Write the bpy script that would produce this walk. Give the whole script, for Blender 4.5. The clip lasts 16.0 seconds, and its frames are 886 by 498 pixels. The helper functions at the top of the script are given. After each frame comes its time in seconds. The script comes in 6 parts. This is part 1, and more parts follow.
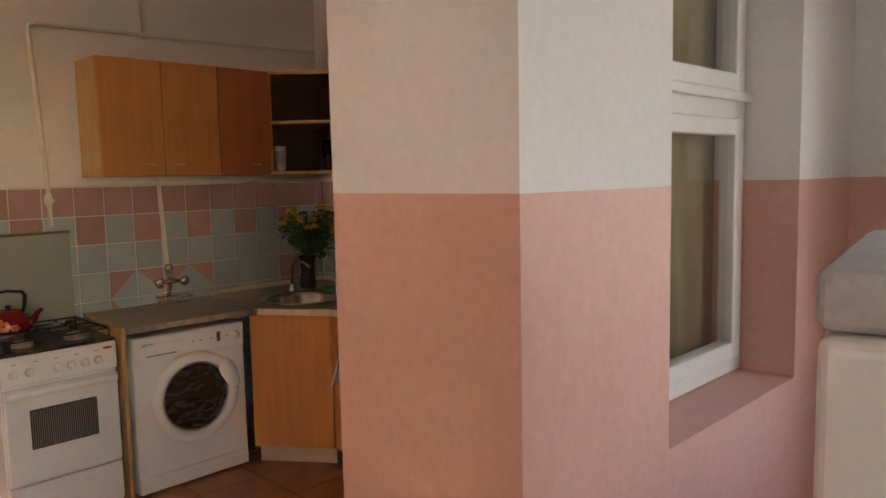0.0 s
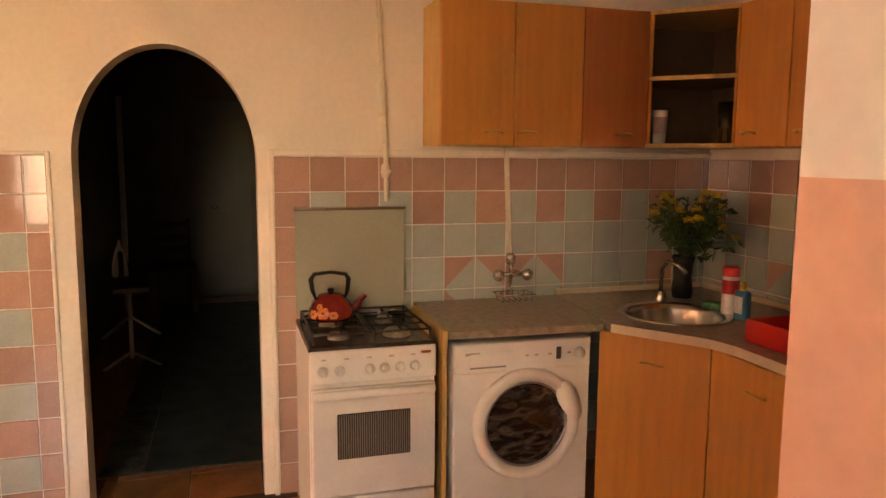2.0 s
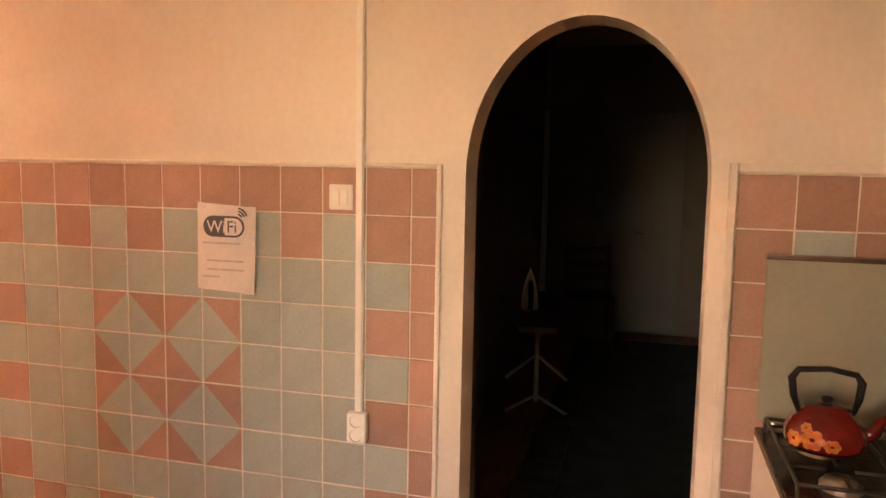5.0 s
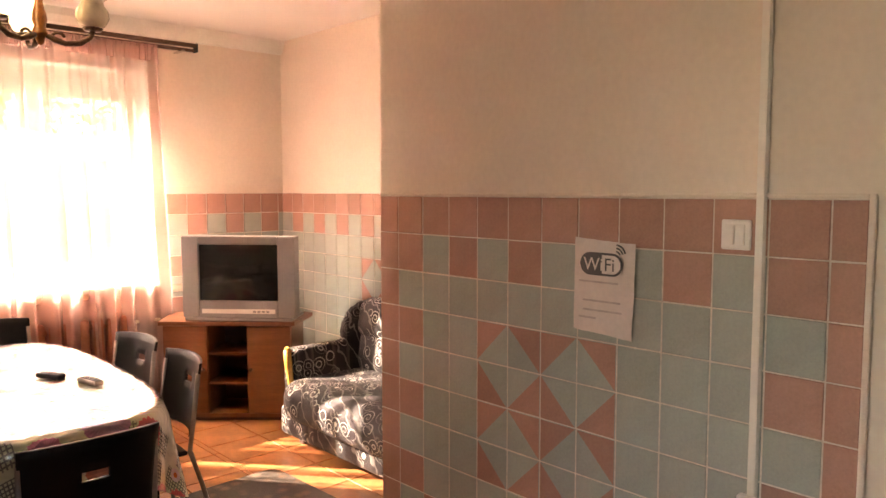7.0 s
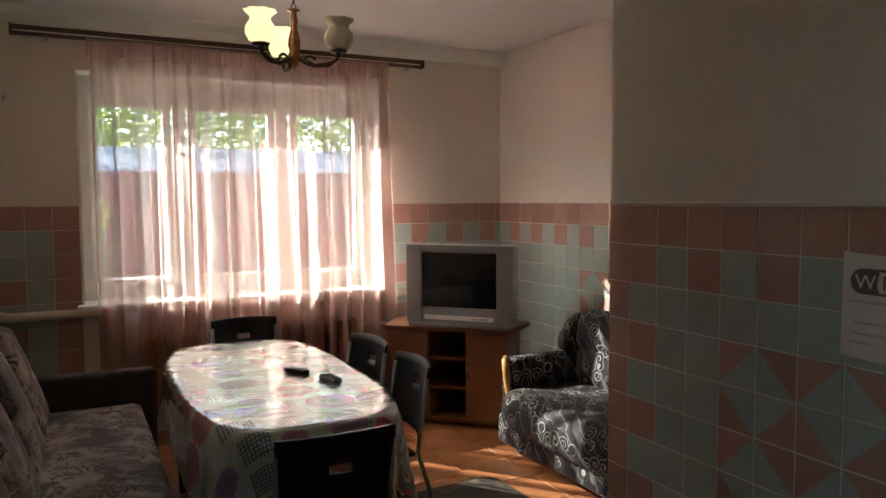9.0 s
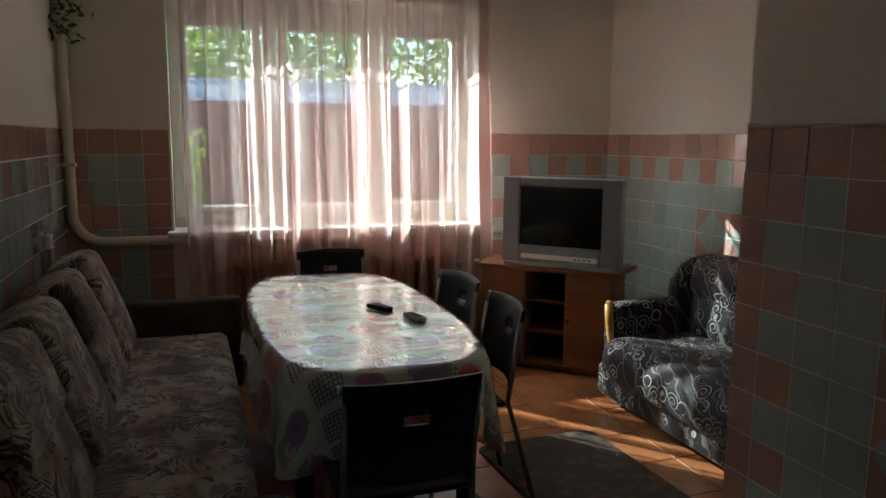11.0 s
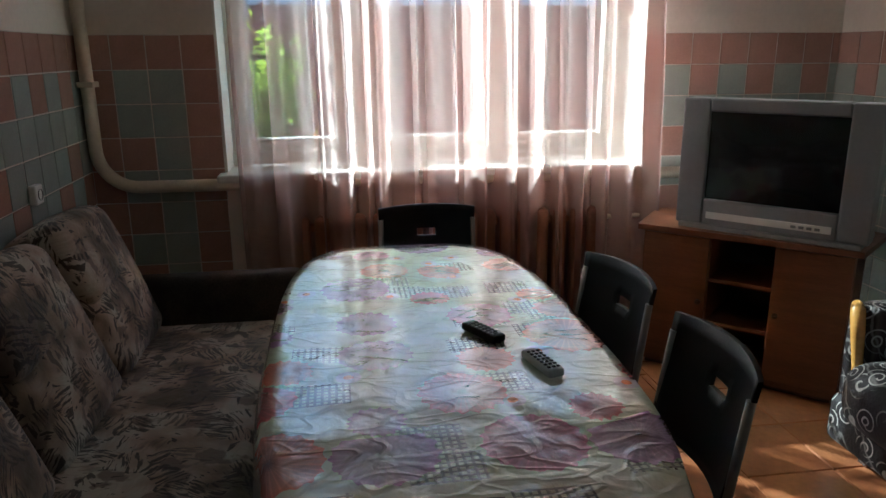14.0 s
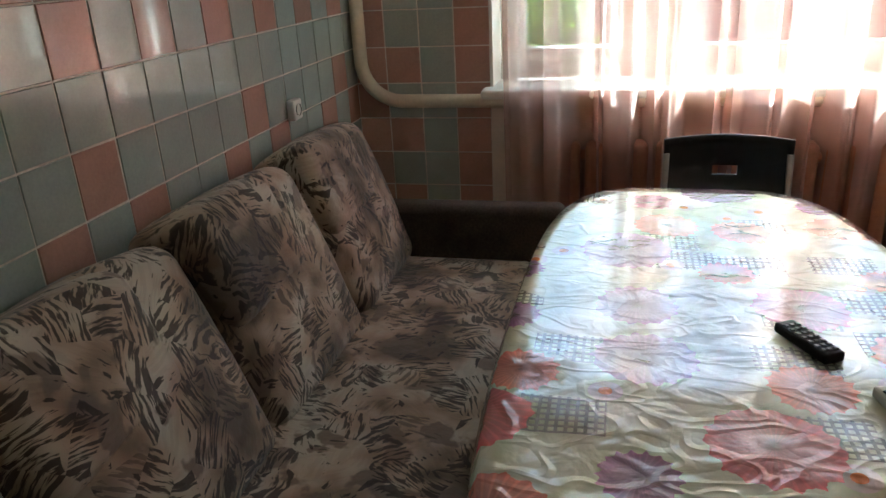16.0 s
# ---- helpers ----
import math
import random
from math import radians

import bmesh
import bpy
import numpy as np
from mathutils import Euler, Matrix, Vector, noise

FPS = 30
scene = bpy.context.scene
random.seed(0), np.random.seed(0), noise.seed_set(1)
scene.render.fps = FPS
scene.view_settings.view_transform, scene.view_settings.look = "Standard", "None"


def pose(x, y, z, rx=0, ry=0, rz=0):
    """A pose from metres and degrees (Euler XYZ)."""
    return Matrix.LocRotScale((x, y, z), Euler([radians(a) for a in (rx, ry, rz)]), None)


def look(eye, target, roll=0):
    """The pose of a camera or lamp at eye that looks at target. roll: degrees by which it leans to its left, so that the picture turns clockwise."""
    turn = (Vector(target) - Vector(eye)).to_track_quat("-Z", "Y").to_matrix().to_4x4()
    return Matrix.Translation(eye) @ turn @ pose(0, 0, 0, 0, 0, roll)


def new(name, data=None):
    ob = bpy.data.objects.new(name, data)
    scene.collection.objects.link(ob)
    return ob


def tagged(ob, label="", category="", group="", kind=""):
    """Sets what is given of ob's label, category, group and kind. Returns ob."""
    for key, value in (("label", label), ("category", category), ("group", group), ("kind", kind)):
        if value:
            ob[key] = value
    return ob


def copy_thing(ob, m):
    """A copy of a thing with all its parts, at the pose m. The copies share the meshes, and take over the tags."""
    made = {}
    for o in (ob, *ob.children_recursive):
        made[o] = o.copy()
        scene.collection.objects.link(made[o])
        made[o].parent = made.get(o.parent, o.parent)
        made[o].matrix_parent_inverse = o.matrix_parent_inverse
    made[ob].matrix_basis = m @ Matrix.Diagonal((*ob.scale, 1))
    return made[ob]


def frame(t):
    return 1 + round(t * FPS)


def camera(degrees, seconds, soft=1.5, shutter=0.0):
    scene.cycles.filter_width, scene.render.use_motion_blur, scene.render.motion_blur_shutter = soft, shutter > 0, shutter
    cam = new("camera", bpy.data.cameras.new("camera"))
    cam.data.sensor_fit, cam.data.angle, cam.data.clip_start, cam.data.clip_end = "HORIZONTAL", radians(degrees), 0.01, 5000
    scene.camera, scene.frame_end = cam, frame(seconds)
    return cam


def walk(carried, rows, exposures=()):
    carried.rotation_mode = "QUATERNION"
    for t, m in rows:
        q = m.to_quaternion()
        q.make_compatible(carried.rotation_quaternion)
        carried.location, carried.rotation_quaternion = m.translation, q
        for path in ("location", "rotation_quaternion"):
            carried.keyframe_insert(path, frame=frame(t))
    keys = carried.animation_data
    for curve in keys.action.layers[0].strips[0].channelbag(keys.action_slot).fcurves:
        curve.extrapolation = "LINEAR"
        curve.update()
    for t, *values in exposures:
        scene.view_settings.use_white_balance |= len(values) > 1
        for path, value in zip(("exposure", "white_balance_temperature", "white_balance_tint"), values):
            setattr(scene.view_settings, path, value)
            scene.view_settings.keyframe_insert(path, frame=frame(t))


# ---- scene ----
cam = camera(62.6, 16.0)

PATH = [
    (0, (-4.035, -1.437, 1.545), (-2.634, -2.85, 1.346), -1.2),
    (0.5, (-3.902, -1.599, 1.545), (-2.282, -2.754, 1.337), -1.2),
    (1, (-3.672, -1.718, 1.52), (-1.963, -2.732, 1.295), -0.8),
    (1.5, (-3.442, -1.837, 1.522), (-1.651, -2.694, 1.282), -0.4),
    (2, (-3.204, -1.974, 1.526), (-1.303, -2.543, 1.276), 0.4),
    (2.5, (-2.98, -2.029, 1.496), (-1.036, -2.369, 1.169), -0.1),
    (3, (-2.755, -2.016, 1.522), (-0.814, -2.334, 1.158), 0.5),
    (3.2, (-2.674, -2.021, 1.516), (-0.723, -2.295, 1.174), 0.7),
    (5.3, (-2.095, -1.938, 1.513), (-0.254, -1.187, 1.301), 0.7),
    (5.5, (-2.031, -1.951, 1.522), (-0.258, -1.051, 1.308), 0.4),
    (6, (-1.935, -1.952, 1.542), (-0.341, -0.761, 1.348), -0.1),
    (6.5, (-1.917, -1.915, 1.542), (-0.453, -0.564, 1.363), -0.5),
    (7, (-1.922, -1.883, 1.55), (-0.566, -0.422, 1.388), -0.1),
    (7.5, (-1.933, -1.863, 1.55), (-0.664, -0.323, 1.404), -0.0),
    (8, (-1.956, -1.836, 1.556), (-0.807, -0.205, 1.419), -0.0),
    (8.5, (-1.965, -1.817, 1.55), (-0.934, -0.108, 1.424), -0.3),
    (9, (-1.971, -1.786, 1.548), (-1.069, -0.006, 1.415), -0.3),
    (9.5, (-1.993, -1.758, 1.542), (-1.19, 0.068, 1.395), -0.5),
    (9.7, (-2.006, -1.74, 1.537), (-1.231, 0.097, 1.384), -0.4),
    (11.8, (-1.627, -1.128, 1.453), (-1.045, 0.748, 1.075), -0.3),
    (12, (-1.591, -1.017, 1.462), (-1.01, 0.857, 1.074), -1.1),
    (12.5, (-1.515, -0.811, 1.459), (-0.944, 1.062, 1.054), -1.4),
    (13, (-1.396, -0.596, 1.469), (-0.923, 1.296, 1.025), -1.2),
    (13.5, (-1.363, -0.41, 1.449), (-0.978, 1.495, 0.978), -1.2),
    (14, (-1.414, -0.174, 1.447), (-1.135, 1.735, 0.922), -0.4),
    (14.5, (-1.451, -0.017, 1.444), (-1.5, 1.896, 0.863), 0.5),
    (15, (-1.433, 0.149, 1.432), (-1.922, 1.977, 0.783), -0.5),
    (15.5, (-1.41, 0.235, 1.421), (-2.015, 2.005, 0.712), -1.5),
    (16, (-1.407, 0.286, 1.418), (-1.859, 2.087, 0.674), -3.0),
]

# time, stops, white balance
EXPOSURES = [(0, 4.25, 8000, 20), (1.0, 4.5, 9800, 26), (1.5, 4.7, 11600, 31), (3, 5.2, 14600, 38), (5.5, 4.75, 11000, 39), (6.5, 4.3, 9000, 30), (7.2, 4.0, 7900, 20), (8, 3.15, 6600, 9), (9, 2.1, 5700, -3), (9.7, 1.8, 5450, -7), (12, 1.55, 5000, -11), (14, 1.62, 4850, -11), (15, 2.1, 4950, -12), (16, 2.85, 5150, -12)]
walk(cam, [(t, look(eye, target, roll)) for t, eye, target, roll in PATH], EXPOSURES)

# ---- sky, sun and lamps ----
SUN_EL, SUN_DIR = radians(29.5), Vector((0.63, -0.777))
world = bpy.data.worlds.new("sky")
scene.world = world
world.use_nodes = True
_n = world.node_tree.nodes
_sky = _n.new("ShaderNodeTexSky")
_sky.sky_type, _sky.sun_disc = "NISHITA", False
_sky.sun_elevation = SUN_EL
_sky.sun_rotation = math.atan2(-SUN_DIR.x, -SUN_DIR.y)
_n["Background"].inputs["Strength"].default_value = 0.15
world.node_tree.links.new(_sky.outputs[0], _n["Background"].inputs["Color"])
_sun = bpy.data.lights.new("sun", "SUN")
_sun.energy, _sun.angle, _sun.color = 5.0, radians(0.5), (1.0, 0.93, 0.82)
sun = new("sun", _sun)
sun.matrix_world = look((0, 0, 0), (SUN_DIR.x * math.cos(SUN_EL), SUN_DIR.y * math.cos(SUN_EL), -math.sin(SUN_EL)))


def area_lamp(name, eye, target, w, h, watts, colour):
    d = bpy.data.lights.new(name, "AREA")
    d.shape, d.size, d.size_y, d.energy, d.color = "RECTANGLE", w, h, watts, colour
    ob = new(name, d)
    ob.matrix_world = look(eye, target)
    return ob


HALL_W, BULB_W = 0.50, 0.12
HALL_END_Y = -4.28
area_lamp("hall_daylight", (-5.38, -0.35, 1.65), (-3.2, -0.35, 1.65), 1.5, 1.5, HALL_W, (0.55, 0.77, 1.0))
# fill lamp added out of view to brighten the partition's hall face
area_lamp("end_wall_fill", (-4.55, HALL_END_Y + 0.01, 1.65), (-4.4, -2.4, 1.5), 1.0, 1.4, 0.26, (0.50, 0.74, 1.0))

# ---- materials ----


def material(name, base, rough=0.6, metal=0.0, vary=0.12, scale=3.0, fine=60.0, bump=0.1, coat=0.0, second=None, island=False, stretch=None, spec=0.5, objrand=0.0):
    """A surface with broad stains and fine grain; second: the colour that the broad stains lean to."""
    m = bpy.data.materials.new(name)
    m.use_nodes = True
    t = m.node_tree
    b = t.nodes["Principled BSDF"]
    b.inputs["Roughness"].default_value, b.inputs["Metallic"].default_value = rough, metal
    b.inputs["Coat Weight"].default_value = coat
    b.inputs["Specular IOR Level"].default_value = spec
    co = t.nodes.new("ShaderNodeTexCoord")
    mp = t.nodes.new("ShaderNodeMapping")
    if stretch:
        mp.inputs["Scale"].default_value = stretch
    t.links.new(co.outputs["Object"], mp.inputs["Vector"])
    n1, n2 = t.nodes.new("ShaderNodeTexNoise"), t.nodes.new("ShaderNodeTexNoise")
    for n, s in ((n1, scale), (n2, fine)):
        n.inputs["Scale"].default_value, n.inputs["Detail"].default_value = s, 5
        t.links.new(mp.outputs[0], n.inputs["Vector"])
    mix = t.nodes.new("ShaderNodeMix")
    mix.data_type = "RGBA"
    lo = second or tuple(c * (1 - 2 * vary) for c in base)
    mix.inputs[6].default_value, mix.inputs[7].default_value = (*lo, 1), (*base, 1)
    r = t.nodes.new("ShaderNodeMapRange")
    r.inputs[1].default_value, r.inputs[2].default_value = 0.3, 0.62
    t.links.new(n1.outputs["Fac"], r.inputs[0])
    t.links.new(r.outputs[0], mix.inputs[0])
    hsv = t.nodes.new("ShaderNodeHueSaturation")
    g = t.nodes.new("ShaderNodeMapRange")
    g.inputs[1].default_value, g.inputs[2].default_value, g.inputs[3].default_value, g.inputs[4].default_value = 0.3, 0.7, 1 - vary, 1 + vary
    t.links.new(n2.outputs["Fac"], g.inputs[0])
    last = g.outputs[0]
    if objrand or island:
        src = t.nodes.new("ShaderNodeObjectInfo").outputs["Random"] if objrand else t.nodes.new("ShaderNodeNewGeometry").outputs["Random Per Island"]
        q = t.nodes.new("ShaderNodeMapRange")
        k = objrand or 0.3
        q.inputs[3].default_value, q.inputs[4].default_value = 1 - k, 1 + k
        t.links.new(src, q.inputs[0])
        mu = t.nodes.new("ShaderNodeMath")
        mu.operation = "MULTIPLY"
        t.links.new(last, mu.inputs[0])
        t.links.new(q.outputs[0], mu.inputs[1])
        last = mu.outputs[0]
    t.links.new(last, hsv.inputs["Value"])
    t.links.new(mix.outputs[2], hsv.inputs["Color"])
    t.links.new(hsv.outputs[0], b.inputs["Base Color"])
    if bump:
        bp = t.nodes.new("ShaderNodeBump")
        bp.inputs["Strength"].default_value, bp.inputs["Distance"].default_value = bump, 0.004
        t.links.new(n2.outputs["Fac"], bp.inputs["Height"])
        t.links.new(bp.outputs[0], b.inputs["Normal"])
    return m


PLASTER = material("plaster", (0.79, 0.71, 0.62), 0.85, vary=0.03, scale=1.3, fine=45, bump=0.15)
WHITEWALL = material("white_plaster", (0.80, 0.78, 0.74), 0.8, vary=0.03, scale=1.2, fine=45, bump=0.15)
PINKPAINT = material("pink_paint", (0.72, 0.42, 0.33), 0.55, vary=0.05, scale=1.5, fine=40, bump=0.15, second=(0.66, 0.37, 0.29))
CEILING = material("ceiling_paint", (0.76, 0.73, 0.69), 0.9, vary=0.02, scale=1.0, bump=0.08)
GROUT = material("grout", (0.74, 0.67, 0.58), 0.9, vary=0.12, scale=6)
FLOORGROUT = material("floor_grout", (0.17, 0.085, 0.045), 0.9, vary=0.15, scale=6)
TILE_G = material("green_tile", (0.41, 0.45, 0.41), 0.07, coat=0.6, vary=0.05, scale=9, fine=150, bump=0.02, objrand=0.07)
TILE_P = material("pink_tile", (0.48, 0.285, 0.225), 0.08, coat=0.6, vary=0.06, scale=9, fine=150, bump=0.02, objrand=0.10)
FLOORTILE = material("floor_tile", (0.42, 0.175, 0.07), 0.30, vary=0.12, scale=7, fine=40, bump=0.05, second=(0.28, 0.105, 0.042), objrand=0.10)
PARQUET = material("parquet", (0.42, 0.17, 0.07), 0.35, vary=0.14, scale=14, fine=70, bump=0.05, second=(0.26, 0.09, 0.04), stretch=(0.4, 2.5, 1))
HONEY = material("honey_wood", (0.62, 0.25, 0.07), 0.38, vary=0.08, scale=5, fine=60, bump=0.03, stretch=(6, 6, 0.5))
DARKHONEY = material("dark_honey_wood", (0.43, 0.14, 0.05), 0.38, vary=0.08, scale=5, fine=60, bump=0.03, stretch=(6, 6, 0.5))
# pale board edges; brightened so the cabinet's end panel looks lit
EDGEWOOD = material("pale_edge_and_lit_side", (0.62, 0.36, 0.13), 0.45, vary=0.10, scale=8, stretch=(6, 6, 0.5))
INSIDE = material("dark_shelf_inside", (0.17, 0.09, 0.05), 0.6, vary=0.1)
COUNTER = material("stone_laminate", (0.40, 0.325, 0.25), 0.32, vary=0.10, scale=30, fine=220, bump=0.02, second=(0.26, 0.19, 0.13))
COUNTEREDGE = material("counter_edge", (0.62, 0.50, 0.36), 0.4, vary=0.06)
ENAMEL = material("white_enamel", (0.78, 0.74, 0.69), 0.22, vary=0.03, scale=4, bump=0.0)
APPLIANCE = material("white_plastic", (0.80, 0.78, 0.74), 0.35, vary=0.02, scale=4, bump=0.0)
GREYPLASTIC = material("silver_plastic", (0.29, 0.29, 0.295), 0.4, metal=0.25, vary=0.03, scale=6, bump=0.0)
DARKGLASS = material("dark_glass", (0.012, 0.013, 0.014), 0.08, vary=0.0, bump=0.0)
BLACK = material("black_plastic", (0.009, 0.0085, 0.009), 0.45, spec=0.25, vary=0.10, scale=8, fine=120, bump=0.08)
IRON = material("cast_iron", (0.03, 0.028, 0.026), 0.55, vary=0.2, scale=20, bump=0.2)
STEEL = material("steel", (0.62, 0.60, 0.57), 0.22, metal=1.0, vary=0.05, scale=10, bump=0.02)
TUBE = material("grey_tube", (0.30, 0.29, 0.28), 0.35, metal=0.9, vary=0.05, bump=0.0)
BRASS = material("brass", (0.72, 0.50, 0.22), 0.3, metal=1.0, vary=0.08, bump=0.0)
BRONZE = material("dark_bronze", (0.10, 0.06, 0.035), 0.4, metal=0.5, vary=0.25, scale=30, bump=0.1)
TURNED = material("turned_wood", (0.32, 0.12, 0.03), 0.3, vary=0.2, scale=20, coat=0.4)
WHITEGLOSS = material("white_gloss_paint", (0.80, 0.78, 0.72), 0.35, vary=0.03, scale=5, bump=0.03)
CREAMPIPE = material("cream_pipe", (0.72, 0.64, 0.50), 0.4, vary=0.05, scale=8, bump=0.08)
RADIATOR = material("radiator_paint", (0.36, 0.17, 0.11), 0.45, vary=0.08, scale=8, bump=0.08)
STANDWOOD = material("stand_wood", (0.21, 0.078, 0.033), 0.4, vary=0.12, scale=5, stretch=(0.6, 6, 6))
DARKWOOD = material("dark_wood", (0.09, 0.04, 0.02), 0.5, vary=0.15, scale=6)
YELLOWWOOD = material("varnished_arm_wood", (0.62, 0.34, 0.08), 0.25, vary=0.12, scale=10, coat=0.5)
DARKVELOUR = material("dark_brown_velour", (0.075, 0.055, 0.042), 0.85, vary=0.3, scale=9, fine=120, bump=0.3, second=(0.03, 0.024, 0.02))
DARKCARPET = material("dark_green_carpet", (0.035, 0.048, 0.04), 0.95, vary=0.25, scale=6, fine=200, bump=0.4)
# wall colour kept low: shade of the unlit room is put into it
SHADEDWALL = material("shade_toned_room_wall", (0.19, 0.165, 0.14), 0.8, vary=0.08)
REDENAMEL = material("red_enamel", (0.18, 0.013, 0.012), 0.15, vary=0.15, scale=12, bump=0.0, coat=0.5)
ORANGEPRINT = material("orange_flower_print", (0.52, 0.17, 0.04), 0.25, vary=0.25, scale=40, second=(0.42, 0.06, 0.03), bump=0.0)
REDPLASTIC = material("red_plastic", (0.60, 0.025, 0.025), 0.35, vary=0.06)
PAPER = material("paper", (0.74, 0.66, 0.62), 0.7, vary=0.04, scale=12, bump=0.2)
INK = material("ink", (0.09, 0.085, 0.09), 0.6, vary=0.05)
PALEINK = material("faded_ink", (0.48, 0.38, 0.37), 0.7, vary=0.1)
FOLIAGE = material("leaves", (0.07, 0.13, 0.03), 0.5, vary=0.3, scale=12, second=(0.035, 0.08, 0.02), island=True)
YELLOWFLOWER = material("yellow_petals", (0.62, 0.42, 0.04), 0.6, vary=0.2, scale=30, second=(0.45, 0.28, 0.03))
VASEGLASS = material("dark_vase", (0.035, 0.03, 0.03), 0.15, vary=0.1, bump=0.0)


def node_mat(name):
    m = bpy.data.materials.new(name)
    m.use_nodes = True
    t = m.node_tree
    return m, t, t.nodes["Principled BSDF"], t.nodes.new("ShaderNodeTexCoord")


def ramp(t, src, stops, mode="LINEAR"):
    r = t.nodes.new("ShaderNodeValToRGB")
    r.color_ramp.interpolation = mode
    els = r.color_ramp.elements
    while len(els) < len(stops):
        els.new(0.5)
    for e, (p, c) in zip(els, stops):
        e.position, e.color = p, (*c, 1)
    t.links.new(src, r.inputs[0])
    return r.outputs[0]


def blend(t, fac, a, b, how="MIX"):
    x = t.nodes.new("ShaderNodeMix")
    x.data_type, x.blend_type = "RGBA", how
    for sock, v in ((x.inputs[0], fac), (x.inputs[6], a), (x.inputs[7], b)):
        if isinstance(v, (int, float)):
            sock.default_value = v
        elif isinstance(v, tuple):
            sock.default_value = (*v, 1)
        else:
            t.links.new(v, sock)
    return x.outputs[2]


def calc(t, op, a, b=0.0):
    x = t.nodes.new("ShaderNodeMath")
    x.operation = op
    for sock, v in ((x.inputs[0], a), (x.inputs[1], b)):
        if isinstance(v, (int, float)):
            sock.default_value = v
        else:
            t.links.new(v, sock)
    return x.outputs[0]


def mapped(t, co, scale=(1, 1, 1), rot=(0, 0, 0), out="Object"):
    mp = t.nodes.new("ShaderNodeMapping")
    mp.inputs["Scale"].default_value, mp.inputs["Rotation"].default_value = scale, rot
    t.links.new(co.outputs[out], mp.inputs["Vector"])
    return mp.outputs[0]


def tex(t, kind, vec, **inputs):
    n = t.nodes.new(kind)
    t.links.new(vec, n.inputs["Vector"])
    for k, v in inputs.items():
        n.inputs[k.replace("_", " ")].default_value = v
    return n


def bumped(t, b, src, strength, dist=0.004):
    bp = t.nodes.new("ShaderNodeBump")
    bp.inputs["Strength"].default_value, bp.inputs["Distance"].default_value = strength, dist
    t.links.new(src, bp.inputs["Height"])
    t.links.new(bp.outputs[0], b.inputs["Normal"])


def brush_fabric():
    """Beige velour with patches of dark brushed strokes at changing angles."""
    m, t, b, co = node_mat("beige_brushstroke_velour")
    v = mapped(t, co)
    warp = tex(t, "ShaderNodeTexNoise", v, Scale=5.0, Detail=3.0)
    wv = t.nodes.new("ShaderNodeVectorMath")
    wv.operation = "MULTIPLY_ADD"
    t.links.new(warp.outputs["Color"], wv.inputs[0])
    wv.inputs[1].default_value = (0.07, 0.07, 0.07)
    t.links.new(v, wv.inputs[2])
    cells = tex(t, "ShaderNodeTexVoronoi", wv.outputs[0], Scale=12.0)
    rot = t.nodes.new("ShaderNodeVectorRotate")
    rot.rotation_type = "EULER_XYZ"
    sc = t.nodes.new("ShaderNodeVectorMath")
    sc.operation = "SCALE"
    sc.inputs[3].default_value = 7.0
    t.links.new(cells.outputs["Color"], sc.inputs[0])
    t.links.new(wv.outputs[0], rot.inputs["Vector"])
    t.links.new(sc.outputs[0], rot.inputs["Rotation"])
    mp = t.nodes.new("ShaderNodeMapping")
    mp.inputs["Scale"].default_value = (16, 130, 16)
    t.links.new(rot.outputs[0], mp.inputs["Vector"])
    strokes = tex(t, "ShaderNodeTexNoise", mp.outputs[0], Scale=1.0, Detail=3.0)
    patch = tex(t, "ShaderNodeTexNoise", v, Scale=6.0, Detail=2.0)
    patch2 = tex(t, "ShaderNodeTexNoise", mapped(t, co, (1.3, 1.3, 1.3), (1, 2, 0.5)), Scale=8.0, Detail=3.0)
    base = ramp(t, patch.outputs["Fac"], [(0.36, (0.11, 0.078, 0.052)), (0.46, (0.31, 0.225, 0.155)), (0.54, (0.44, 0.335, 0.25)), (0.66, (0.52, 0.48, 0.40))])
    tone = blend(t, ramp(t, patch2.outputs["Fac"], [(0.56, (0, 0, 0)), (0.60, (0.8, 0.8, 0.8))]), base, (0.15, 0.108, 0.085))
    hatch = t.nodes.new("ShaderNodeSeparateXYZ")
    t.links.new(cells.outputs["Color"], hatch.inputs[0])
    mask = calc(t, "MULTIPLY", ramp(t, strokes.outputs["Fac"], [(0.49, (0, 0, 0)), (0.54, (1, 1, 1))]), ramp(t, hatch.outputs[0], [(0.30, (0.10, 0.10, 0.10)), (0.42, (0.9, 0.9, 0.9))]))
    mp2 = t.nodes.new("ShaderNodeMapping")
    mp2.inputs["Scale"].default_value = (13, 62, 13)
    t.links.new(rot.outputs[0], mp2.inputs["Vector"])
    big = ramp(t, tex(t, "ShaderNodeTexNoise", mp2.outputs[0], Scale=1.0, Detail=3.0).outputs["Fac"], [(0.635, (0, 0, 0)), (0.655, (0.95, 0.95, 0.95))])
    col = blend(t, calc(t, "MAXIMUM", mask, big), tone, (0.022, 0.016, 0.015))
    t.links.new(col, b.inputs["Base Color"])
    b.inputs["Roughness"].default_value = 0.8
    b.inputs["Sheen Weight"].default_value = 0.25
    bumped(t, b, tex(t, "ShaderNodeTexNoise", v, Scale=28.0, Detail=4.0).outputs["Fac"], 0.5, 0.01)
    return m


